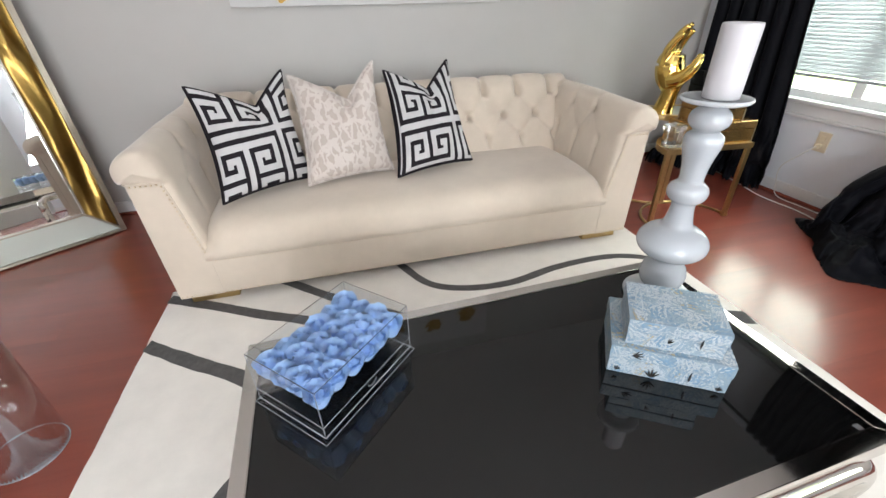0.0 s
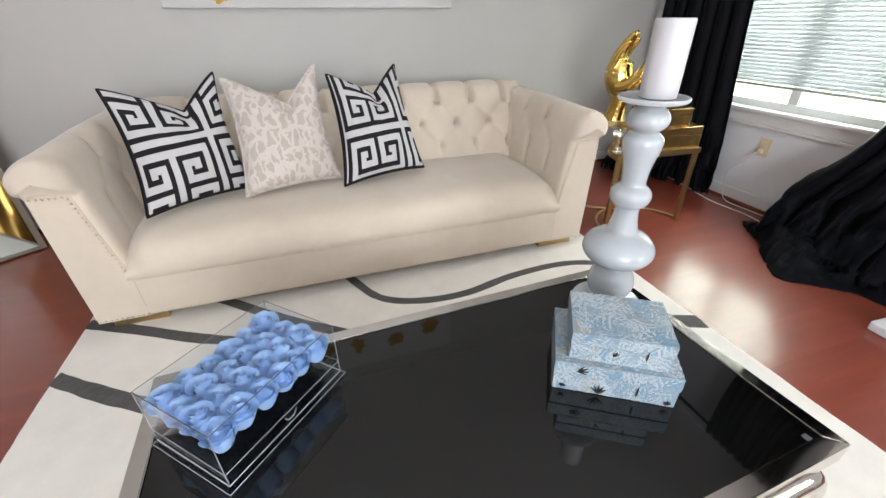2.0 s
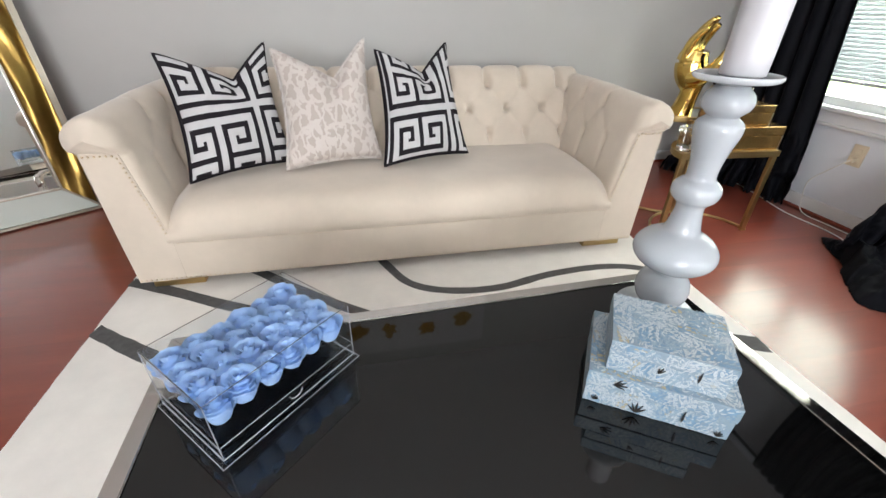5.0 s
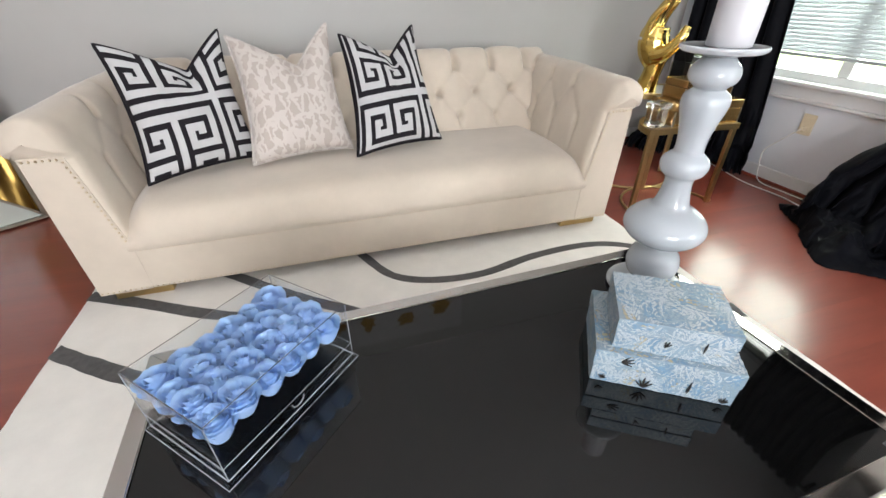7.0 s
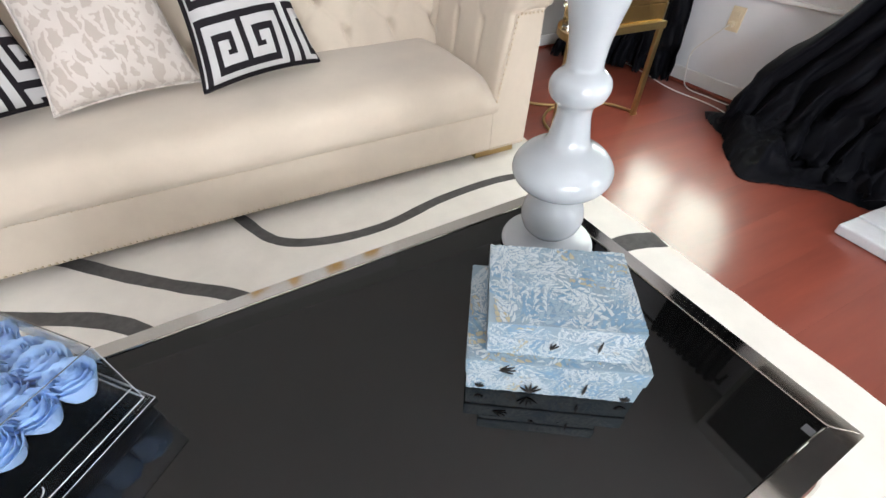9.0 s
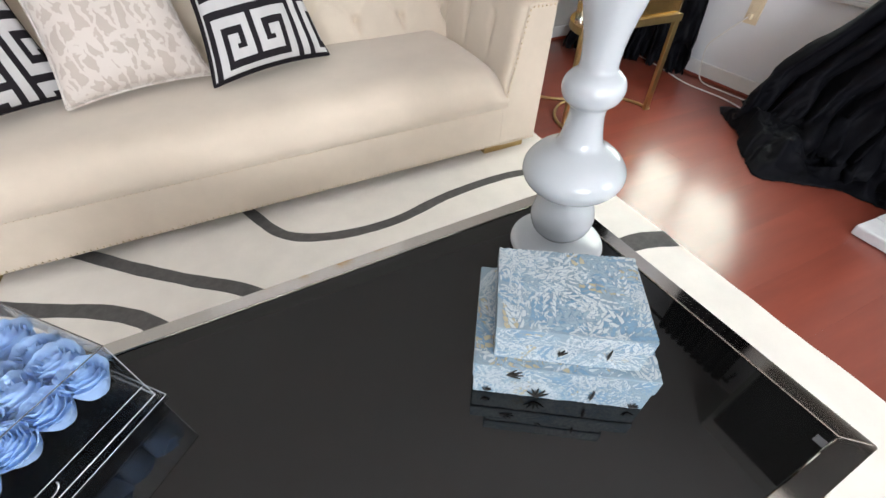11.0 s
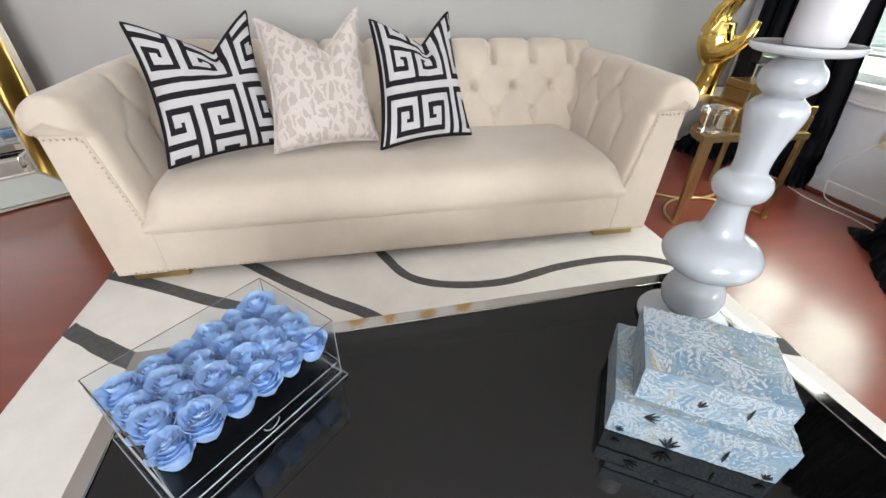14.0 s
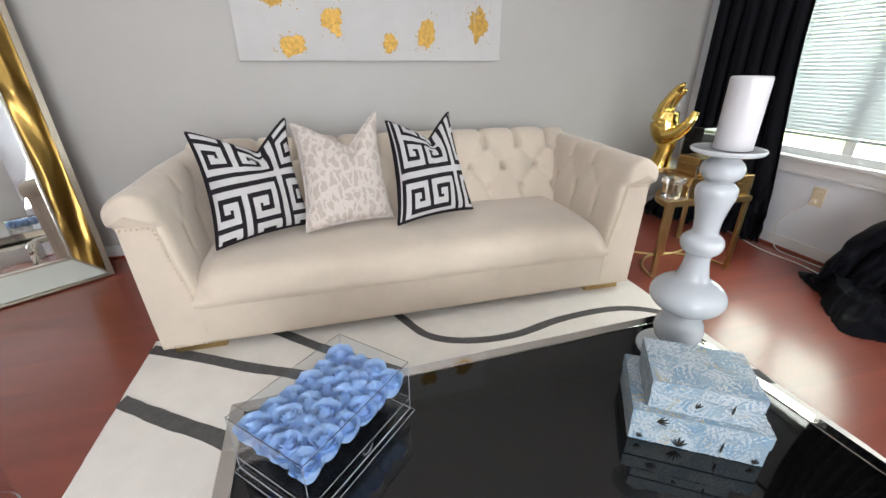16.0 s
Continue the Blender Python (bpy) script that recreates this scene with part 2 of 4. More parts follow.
def part(name, bm, mat, parent, label="", smooth=False):
    """Links a bmesh, in world coordinates, as one mesh object under a thing or a part."""
    me = bm if isinstance(bm, bpy.types.Mesh) else finish(name, bm, mat, smooth)
    return adopt(tagged(new(name, me), label), parent)


def solid(name, bm, mat, label, category, group="", kind="", smooth=False):
    """A thing that is one mesh."""
    return tagged(new(name, finish(name, bm, mat, smooth)), label, category, group, kind)


def box(x0, x1, y0, y1, z0, z1, bevel=0.0, seg=2, m=None):
    bm = bmesh.new()
    bmesh.ops.create_cube(bm, size=1)
    bmesh.ops.scale(bm, vec=(x1 - x0, y1 - y0, z1 - z0), verts=bm.verts)
    bmesh.ops.translate(bm, vec=((x0 + x1) / 2, (y0 + y1) / 2, (z0 + z1) / 2), verts=bm.verts)
    if bevel:
        bmesh.ops.bevel(bm, geom=bm.edges[:], offset=bevel, segments=seg, profile=0.5, affect="EDGES")
    if m is not None:
        bm.transform(m)
    return bm


def grid(rows, close_u=False, close_v=False, caps=False):
    """A mesh through rows of points."""
    bm = bmesh.new()
    vs = [[bm.verts.new(p) for p in r] for r in rows]
    nu, nv = len(rows), len(rows[0])
    for i in range(nu if close_u else nu - 1):
        for j in range(nv if close_v else nv - 1):
            bm.faces.new((vs[i][j], vs[(i + 1) % nu][j], vs[(i + 1) % nu][(j + 1) % nv], vs[i][(j + 1) % nv]))
    if caps:
        bm.faces.new(vs[0][::-1])
        bm.faces.new(vs[-1])
    return bm


def lathe(profile, n=48, at=(0, 0, 0)):
    """A turned body from (radius, height) pairs."""
    rows = [[(at[0] + r * math.cos(2 * math.pi * k / n), at[1] + r * math.sin(2 * math.pi * k / n), at[2] + z) for k in range(n)] for r, z in profile]
    return grid(rows, close_v=True, caps=True)


def spline(points, steps=8, closed=False):
    """Points along a smooth curve through the given ones."""
    pts = [Vector(p) for p in points]
    n, out = len(pts), []
    for i in range(n if closed else n - 1):
        p0 = pts[i - 1] if closed or i else pts[0]
        p1, p2 = pts[i], pts[(i + 1) % n]
        p3 = pts[(i + 2) % n] if closed or i + 2 < n else pts[-1]
        for s in range(steps):
            t = s / steps
            out.append(0.5 * (2 * p1 + (p2 - p0) * t + (2 * p0 - 5 * p1 + 4 * p2 - p3) * t * t + (3 * p1 - p0 - 3 * p2 + p3) * t ** 3))
    if not closed:
        out.append(pts[-1])
    return out


def tube(points, radius, n=8, closed=False):
    """A round bar along points; radius may be a list."""
    pts, rows = [Vector(p) for p in points], []
    for i, p in enumerate(pts):
        if closed:
            d = pts[(i + 1) % len(pts)] - pts[i - 1]
        else:
            d = pts[min(i + 1, len(pts) - 1)] - pts[max(i - 1, 0)]
        d.normalize()
        side = d.cross(Vector((0, 0, 1)))
        if side.length < 1e-3:
            side = Vector((1, 0, 0))
        side.normalize()
        up = side.cross(d)
        r = radius[i] if isinstance(radius, (list, tuple)) else radius
        rows.append([p + r * (math.cos(2 * math.pi * k / n) * side + math.sin(2 * math.pi * k / n) * up) for k in range(n)])
    return grid(rows, close_u=closed, close_v=True, caps=not closed)


def merge(*parts):
    """Several bmeshes in one."""
    out = bmesh.new()
    for b in parts:
        me = bpy.data.meshes.new("tmp")
        b.to_mesh(me)
        b.free()
        out.from_mesh(me)
        bpy.data.meshes.remove(me)
    return out


def smoothstep(a, b, x):
    t = min(1, max(0, (x - a) / (b - a)))
    return t * t * (3 - 2 * t)


# ---- structure ----
def wall(name, along, at, a0, a1, thick, holes=(), mat=WALL, z1=CEIL):
    """A wall of blocks round its openings; holes: (a0, a1, z0, z1)."""
    bits = []

    def block(u0, u1, za, zb):
        if u1 - u0 > 1e-4 and zb - za > 1e-4:
            lo, hi = min(at, at + thick), max(at, at + thick)
            bits.append(box(u0, u1, lo, hi, za, zb) if along == "x" else box(lo, hi, u0, u1, za, zb))
    u = a0
    for h0, h1, za, zb in sorted(holes):
        block(u, h0, 0, z1)
        block(h0, h1, 0, za)
        block(h0, h1, zb, z1)
        u = h1
    block(u, a1, 0, z1)
    return tagged(new(name, finish(name, merge(*bits), mat)), "plain painted interior wall", "wall", kind="structure")


WIN = (1.17, 2.43, 0.60, 1.95)
# the next two openings are unseen, added to hold the fill lamps
UNSEEN_WIN2 = (-2.28, -0.72, 0.60, 1.95)
UNSEEN_WIN3 = (-1.1, 0.9, 0.65, 2.05)
tagged(wall("wall_north", "x", NORTH, WEST - 0.15, EAST + 0.15, 0.15), "pale warm grey painted wall behind the sofa")
tagged(wall("wall_east", "y", EAST, SOUTH, NORTH, 0.15, [WIN, UNSEEN_WIN2], WALL_LOW), "white painted wall with the blinded window")
wall("wall_west", "y", WEST - 0.15, SOUTH, NORTH, 0.15)
wall("wall_south", "x", SOUTH - 0.15, WEST - 0.15, EAST + 0.15, 0.15, [UNSEEN_WIN3])
tagged(new("ceiling", finish("ceiling", box(WEST - 0.15, EAST + 0.15, SOUTH - 0.15, NORTH + 0.15, CEIL, CEIL + 0.1), CEILING)), "plain white painted ceiling", "ceiling", kind="structure")
for nm, b in (("baseboard_1", box(WEST, EAST - 0.016, NORTH - 0.015, NORTH, 0, 0.085, 0.004)), ("baseboard_2", box(EAST - 0.015, EAST, SOUTH, NORTH, 0, 0.085, 0.004))):
    tagged(new(nm, finish(nm, b, TRIM)), "white painted skirting board", "baseboard", kind="structure")
tagged(new("trim", finish("trim", merge(box(WEST, EAST - 0.035, NORTH - 0.032, NORTH - 0.0155, 0, 0.018, 0.006), box(EAST - 0.032, EAST - 0.0155, SOUTH, NORTH - 0.034, 0, 0.018, 0.006)), FLOOR)),
       "dark red stained quarter-round at the floor edge", "trim", kind="structure")


def window(name, y0, y1, z0, z1, x):
    """A painted window in the east wall: frame, two panes, middle post, sill, apron."""
    w = thing(name, (x, (y0 + y1) / 2, z0), "white painted window with a middle post", "window", kind="structure")
    f = 0.045
    part("window_frame", merge(box(x + 0.03, x + 0.10, y0, y0 + f, z0, z1, 0.004), box(x + 0.03, x + 0.10, y1 - f, y1, z0, z1, 0.004),
                               box(x + 0.03, x + 0.10, y0 + f, y1 - f, z0, z0 + f, 0.004), box(x + 0.03, x + 0.10, y0 + f, y1 - f, z1 - f, z1, 0.004)), TRIM, w)
    ym = (y0 + y1) / 2
    part("middle_post", box(x + 0.035, x + 0.095, ym - 0.03, ym + 0.03, z0 + f, z1 - f, 0.004), TRIM, w)
    for a, b in ((y0 + f, ym - 0.03), (ym + 0.03, y1 - f)):
        p = part("pane", box(x + 0.062, x + 0.066, a, b, z0 + f, z1 - f), PANE, w)
        p.visible_shadow = False
    part("window_sill", box(x - 0.045, x + 0.03, y0 - 0.06, y1 + 0.06, z0 - 0.022, z0 + 0.002, 0.006), TRIM, w)
    part("apron", merge(box(x - 0.016, x - 0.001, y0 - 0.03, y1 + 0.03, z0 - 0.085, z0 - 0.022, 0.003), box(x - 0.024, x - 0.001, y0 - 0.03, y1 + 0.03, z0 - 0.105, z0 - 0.085, 0.004)), TRIM, w)
    return w


window("window_1", *WIN, EAST)
# added window out of view, round the east fill lamp
window("unseen_window_2", *UNSEEN_WIN2, EAST)


def blind(y0, y1, ztop, zbot, x, tilt):
    """A slatted blind; slats about 25 mm."""
    b = thing("window_blind", (x, (y0 + y1) / 2, zbot), "white slatted blind, half raised, glowing with daylight", "blind")
    part("head_rail", box(x - 0.015, x + 0.02, y0, y1, ztop - 0.035, ztop, 0.003), SLAT, b)
    part("bottom_rail", box(x - 0.012, x + 0.012, y0, y1, zbot, zbot + 0.016, 0.004), SLAT, b)
    me = finish("slat", box(-0.0125, 0.0125, (y0 - y1) / 2, (y1 - y0) / 2, -0.0009, 0.0009), SLAT)
    z = zbot + 0.034
    while z < ztop - 0.04:
        s = new("slat", me)
        s.matrix_basis = Matrix.Translation((x, (y0 + y1) / 2, z)) @ Matrix.Rotation(radians(tilt), 4, "Y")
        adopt(s, b)
        z += 0.0215
    for y in (y0 + 0.2, y1 - 0.2):
        part("cord", tube([(x - 0.013, y, zbot), (x - 0.013, y, ztop)], 0.0012, 6), SLAT, b)


blind(WIN[0] + 0.03, WIN[1] - 0.03, WIN[3] - 0.005, 0.725, EAST + 0.012, -53)
# blind of the added, unseen window
blind(UNSEEN_WIN2[0] + 0.03, UNSEEN_WIN2[1] - 0.03, UNSEEN_WIN2[3] - 0.005, 0.70, EAST + 0.012, -53)
GARDEN = material("garden_green", (0.30, 0.42, 0.16), 0.9, vary=0.5, scale=1.5)
tagged(new("ground", finish("ground", box(EAST + 0.2, EAST + 400, -400, 400, -0.6, -0.5), GARDEN)), "sunlit lawn outside the window", "ground", kind="structure")
tagged(new("backdrop", finish("backdrop", box(EAST + 6, EAST + 6.1, -12, 16, -0.5, 14), glow("daylight", (0.95, 1.0, 0.62), 2.0))), "bright hazy daylight beyond the window", "backdrop", kind="structure")


# ---- rug ----
RUG_TOP = 0.012
rug = thing("area_rug", (0.43, 0.6, 0), "ivory wool rug with drawn grey curving lines on a red floor", "rug")
RX0, RX1, RY0, RY1 = -0.775, 1.632, -0.35, 1.885


def rug_body():
    """A thick pile slab with a slightly uneven, softly rounded edge."""
    n = 70
    rim = []
    for (ax, ay), (bx, by) in (((RX0, RY0), (RX1, RY0)), ((RX1, RY0), (RX1, RY1)), ((RX1, RY1), (RX0, RY1)), ((RX0, RY1), (RX0, RY0))):
        for k in range(n):
            t = k / n
            x, y = ax + (bx - ax) * t, ay + (by - ay) * t
            j = 0.004 * noise.noise((x * 9, y * 9, 0.3)) + 0.002 * noise.noise((x * 60, y * 60, 1.3))
            rim.append((x + (j if ax == bx else 0), y + (j if ay == by else 0)))
    cx, cy = (RX0 + RX1) / 2, (RY0 + RY1) / 2

    def ring(inset, z):
        return [(x - math.copysign(min(inset, abs(x - cx)), x - cx), y - math.copysign(min(inset, abs(y - cy)), y - cy), z) for x, y in rim]
    return grid([ring(0.002, 0.0), ring(0, 0.006), ring(0.003, 0.010), ring(0.010, RUG_TOP)], close_v=True, caps=True)


part("field", rug_body(), RUG, rug, smooth=False)


def stripe(points, width):
    """A band of grey pile tufted into the rug."""
    pts = spline([(x, y, 0) for x, y in points], 10)
    left, right, left2, right2 = [], [], [], []
    for i, p in enumerate(pts):
        d = pts[min(i + 1, len(pts) - 1)] - pts[max(i - 1, 0)]
        s = Vector((-d.y, d.x, 0)).normalized()
        w = width / 2 * (1 + 0.12 * noise.noise(p * 14)) + 0.0015 * noise.noise(p * 120)
        for lst, k, z in ((left, w + 0.001, RUG_TOP - 0.002), (left2, w, RUG_TOP + 0.0012), (right2, -w, RUG_TOP + 0.0012), (right, -w - 0.001, RUG_TOP - 0.002)):
            q = p + s * k
            lst.append((min(max(q.x, RX0 + 0.002), RX1 - 0.002), min(q.y, RY1 - 0.003), z))
    part("stripe", grid([left, left2, right2, right]), RUGGREY, rug, "charcoal grey pile line")


stripe([(0.27, 1.884), (0.314, 1.775), (0.405, 1.60), (0.56, 1.518), (0.782, 1.50), (1.045, 1.557), (1.31, 1.572), (1.48, 1.53), (1.631, 1.42)], 0.042)
stripe([(-0.35, 1.884), (-0.232, 1.793), (-0.076, 1.65), (0.097, 1.507), (0.253, 1.385), (0.4, 1.2), (0.45, 0.9)], 0.047)
stripe([(-0.775, 1.822), (-0.564, 1.711), (-0.347, 1.586), (-0.145, 1.483), (-0.008, 1.368), (0.08, 1.2), (0.05, 0.9), (-0.2, 0.6)], 0.052)
stripe([(-0.775, 1.514), (-0.566, 1.362), (-0.36, 1.217), (-0.24, 1.05), (-0.27, 0.9), (-0.36, 0.79), (-0.42, 0.6)], 0.058)
stripe([(1.631, 0.985), (1.48, 1.03), (1.2, 1.0), (0.9, 0.7)], 0.078)

# ---- sofa ----
SX0, SX1, SFRONT, SBACK = -0.692, 1.547, 1.722, 2.63
sofa = thing("sofa", ((SX0 + SX1) / 2, 2.15, 0.012), "cream velvet buttoned sofa with nailhead trim and brass feet", "sofa")
BUTTONS = []


def fine(profile, step=0.008):
    """Resample a profile of (inward, height) pairs along a smooth line."""
    pts = spline([(d, z, 0) for d, z in profile], 16)
    out, acc = [pts[0]], 0
    for a, b in zip(pts, pts[1:]):
        acc += (b - a).length
        if acc >= step:
            out.append(b)
            acc = 0
    if (out[-1] - pts[-1]).length > 1e-4:
        out.append(pts[-1])
    return out


def tuft(a, b, rows=3):
    """Height 0..1 of deep-buttoned cloth; buttons where a is whole in even rows b."""
    b = min(max(b, 0), rows - 1)
    p, q = a + b / 2, a - b / 2
    s = min(abs(math.sin(math.pi * p)), abs(math.sin(math.pi * q)))
    dp, dq = p - round(p), q - round(q)
    return 0.40 * s ** 0.65 + 0.60 * (1 - math.exp(-(dp * dp + dq * dq) / 0.015)) - 0.65 * math.exp(-(dp * dp + dq * dq) / 0.0055)


def tufted(profile, crest, place, u0, u1, su, sv, v_top, amp, front_cap=None, nrows=3):
    """Sweep a profile along u; the cloth is buttoned inward of its crest. place(u, d, z) gives the point in the room."""
    pr = fine(profile)
    arc = [0]
    for a, b in zip(pr, pr[1:]):
        arc.append(arc[-1] + (b - a).length)
    ic = min(range(len(pr)), key=lambda i: abs(pr[i].x - crest[0]) + abs(pr[i].y - crest[1]))
    nrm = []
    for i in range(len(pr)):
        t = (pr[min(i + 1, len(pr) - 1)] - pr[max(i - 1, 0)]).normalized()
        nrm.append(Vector((-t.y, t.x, 0)))
    if nrm[ic].y < 0:
        nrm = [-n for n in nrm]
    nu = int(abs(u1 - u0) / 0.0075)
    rows = []
    for k in range(nu + 1):
        u = u0 + (u1 - u0) * k / nu
        e = abs(u - u0)
        row = []
        for i, p in enumerate(pr):
            v = arc[i] - arc[ic]
            h = tuft(u / su, (v - v_top) / sv, nrows)
            w = smoothstep(-0.13, -0.02, v) * (0.8 + 0.2 * smoothstep(0, 0.1, v)) if front_cap is None else smoothstep(-0.10, 0.0, v) * (0.28 + 0.72 * smoothstep(0.03, 0.15, v))
            last = v_top + (nrows - 1) * sv
            w *= (0.35 + 0.65 * smoothstep(v_top - 0.13, v_top - 0.01, v)) * (1 - 0.65 * smoothstep(last + 0.01, last + 0.08, v))
            w = w * smoothstep(0.05, 0.26, arc[-1] - arc[i])
            if front_cap is not None:
                w *= smoothstep(0.05, 0.24, e)
            q = p + nrm[i] * (amp * (h - 0.75) * w)
            uu = u
            if front_cap is not None:
                cd, cz = front_cap
                roll = smoothstep(0.596, 0.612, p.y)
                s = min(1, e / 0.045)
                f = 1 - roll * 0.2 * (1 - math.sqrt(max(0, 1 - (1 - s) ** 2)))
                q = Vector((cd + (q.x - cd) * f, cz + (q.y - cz) * f, 0))
                dp = 0.112 + (0.613 - p.y) / 0.377 * 0.073
                if i > ic and q.x > dp:
                    q.x = dp - 0.002 + (q.x - dp + 0.002) * math.sqrt(max(0, 1 - (1 - min(1, e / 0.05)) ** 2))
                uu = u - 0.036 * roll * (1 - s * 0) * math.copysign(1, u1 - u0) * (1 - smoothstep(0, 0.12, e))
            row.append(place(uu, q.x, q.y))
        rows.append(row)
    if front_cap is not None:
        cd, cz = front_cap
        sgn = math.copysign(1, u1 - u0)
        for f, off in ((0.55, 0.050), (0.02, 0.053)):
            row = []
            for i, p in enumerate(pr):
                up = p.y > 0.604
                row.append(place(u0 - sgn * off, cd + (p.x - cd) * 0.8 * f, cz + (p.y - cz) * 0.8 * f) if up else place(u0, 0.085 + (min(p.x, 0.106 + (0.613 - p.y) / 0.377 * 0.073) - 0.085) * (1 if f > 0.1 else 0.02), p.y))
            rows.insert(0, row)
    # buttons
    for r in range(nrows):
        v = v_top + r * sv
        i = min(range(len(pr)), key=lambda i: abs(arc[i] - arc[ic] - v))
        k = math.floor(min(u0, u1) / su) - 1
        while k * su < max(u0, u1):
            u = (k + (0.5 if r % 2 else 0)) * su
            if min(u0, u1) + 0.06 < u < max(u0, u1) - 0.06:
                q = pr[i] + nrm[i] * (amp * -1.12)
                BUTTONS.append((place(u, q.x, q.y), place(u, q.x + nrm[i].x, q.y + nrm[i].y)))
            k += 1
    return grid(rows, caps=front_cap is None)


ARM = [(0.012, 0.066), (0.006, 0.22), (0.0, 0.42), (-0.006, 0.57), (-0.020, 0.603), (-0.032, 0.632), (-0.027, 0.672), (0.002, 0.706), (0.045, 0.728), (0.085, 0.726), (0.118, 0.70), (0.134, 0.655), (0.142, 0.60), (0.168, 0.42), (0.186, 0.30), (0.19, 0.22)]
for side, sx in (("l", SX0), ("r", SX1)):
    sg = 1 if side == "l" else -1
    part("arm", tufted(ARM, (0.06, 0.73), lambda u, d, z, sx=sx, sg=sg: (sx + sg * d, u + 0.16, z + 0.012 * smoothstep(1.59, 2.04, u) * smoothstep(0.5, 0.7, z)), SFRONT - 0.156, 2.36, 0.205, 0.135, 0.115, 0.019, (0.055, 0.655), 2), VELVET, sofa, smooth=True)
BACKP = [(0.0, 0.066), (0.0, 0.35), (-0.006, 0.60), (-0.02, 0.66), (-0.012, 0.715), (0.02, 0.752), (0.075, 0.772), (0.13, 0.768), (0.175, 0.735), (0.205, 0.685), (0.235, 0.60), (0.30, 0.46), (0.345, 0.38), (0.37, 0.31)]
part("backrest", tufted(BACKP, (0.09, 0.772), lambda u, d, z: (u + 0.109, SBACK - d, z - 0.010 * smoothstep(0.55, 0.74, z) * (1 - smoothstep(0.0, 0.22, min(u - SX0 + 0.059, SX1 - 0.159 - u)))), SX0 - 0.059, SX1 - 0.159, 0.2125, 0.125, 0.15, 0.052), VELVET, sofa, "deep-buttoned backrest", smooth=True)

# seat: one long upholstered bench
rows = []
prof = fine([(SFRONT - 0.001, 0.234), (SFRONT - 0.016, 0.265), (SFRONT - 0.016, 0.31), (SFRONT + 0.002, 0.355), (SFRONT + 0.05, 0.388), (SFRONT + 0.14, 0.402), (SFRONT + 0.30, 0.408), (SFRONT + 0.5, 0.402), (SFRONT + 0.62, 0.39)], 0.014)
nx = 110
for k in range(nx + 1):
    x = SX0 + 0.165 + (SX1 - SX0 - 0.33) * k / nx
    e = min(x - (SX0 + 0.165), SX1 - 0.165 - x)
    drop = 0.055 * (1 - smoothstep(0, 0.11, e)) ** 1.5
    row = []
    for p in prof:
        wob = 0.004 * noise.noise((x * 3, p.x * 3, 2.0)) + 0.0012 * noise.noise((x * 14, p.x * 9, 5.0))
        row.append((x, p.x + 0.5 * drop * smoothstep(0.25, 0.32, p.y) * (1 - smoothstep(SFRONT + 0.02, SFRONT + 0.15, p.x)), p.y - (drop - wob) * smoothstep(0.25, 0.39, p.y)))
    rows.append(row)
part("seat", grid(rows), VELVET, sofa, "long single bench seat", smooth=True)
part("front_rail", box(SX0 + 0.17, SX1 - 0.17, SFRONT, SFRONT + 0.06, 0.064, 0.236, 0.006, 3), VELVET, sofa)
part("underside", box(SX0 + 0.05, SX1 - 0.05, SFRONT + 0.05, SBACK - 0.03, 0.062, 0.2), VELVET, sofa)


def arm_panel(sx, sg):
    """The flat upholstered front of an arm, widening towards the rail."""
    outline = [(0.011, 0.064), (0.004, 0.22), (-0.004, 0.45), (-0.009, 0.600), (0.113, 0.600), (0.185, 0.236), (0.190, 0.064)]
    bm = bmesh.new()
    f = bm.faces.new([bm.verts.new((sx + sg * d, SFRONT - 0.0018, z)) for d, z in outline])
    g = bmesh.ops.extrude_face_region(bm, geom=[f])
    bmesh.ops.translate(bm, vec=(0, 0.05, 0), verts=[v for v in g["geom"] if isinstance(v, bmesh.types.BMVert)])
    bmesh.ops.bevel(bm, geom=bm.edges[:], offset=0.002, segments=2, affect="EDGES")
    return bm


for sx, sg in ((SX0, 1), (SX1, -1)):
    part("arm_panel", arm_panel(sx, sg), VELVET, sofa)
FOOT = finish("foot", box(-0.10, 0.10, -0.05, 0.05, 0.0, 0.051, 0.004), BRASS)
for x, y in ((SX0 + 0.135, SFRONT + 0.09), (SX1 - 0.135, SFRONT + 0.09), (SX0 + 0.135, SBACK - 0.1), (SX1 - 0.135, SBACK - 0.1)):
    f = tagged(new("foot", FOOT), "flat brushed brass foot")
    f.matrix_basis = Matrix.Translation((x, y, 0.0125 if y < 1.9 else 0.001)) @ Matrix.Diagonal((1, 1, 1 if y < 1.9 else 1.2, 1))
    adopt(f, sofa)
_b = bmesh.new()
bmesh.ops.create_uvsphere(_b, u_segments=10, v_segments=6, radius=0.0095)
bmesh.ops.scale(_b, vec=(1, 1, 0.55), verts=_b.verts)
BUTTON = finish("button", _b, VELVET, True)
for p, q in BUTTONS:
    d = (Vector(q) - Vector(p)).normalized()
    o = new("button", BUTTON)
    o.matrix_basis = Matrix.Translation(p) @ d.to_track_quat("Z", "Y").to_matrix().to_4x4()
    adopt(o, sofa)
_b = bmesh.new()
bmesh.ops.create_icosphere(_b, subdivisions=1, radius=0.0048)
bmesh.ops.scale(_b, vec=(1, 0.6, 1), verts=_b.verts)
NAILHEAD = finish("nailhead", _b, NAIL, True)


def nails(a, b, n):
    for k in range(n):
        t = (k + 0.5) / n
        o = new("nailhead", NAILHEAD)
        o.matrix_basis = Matrix.Translation(Vector(a).lerp(Vector(b), t))
        adopt(o, sofa)


ny = SFRONT - 0.003
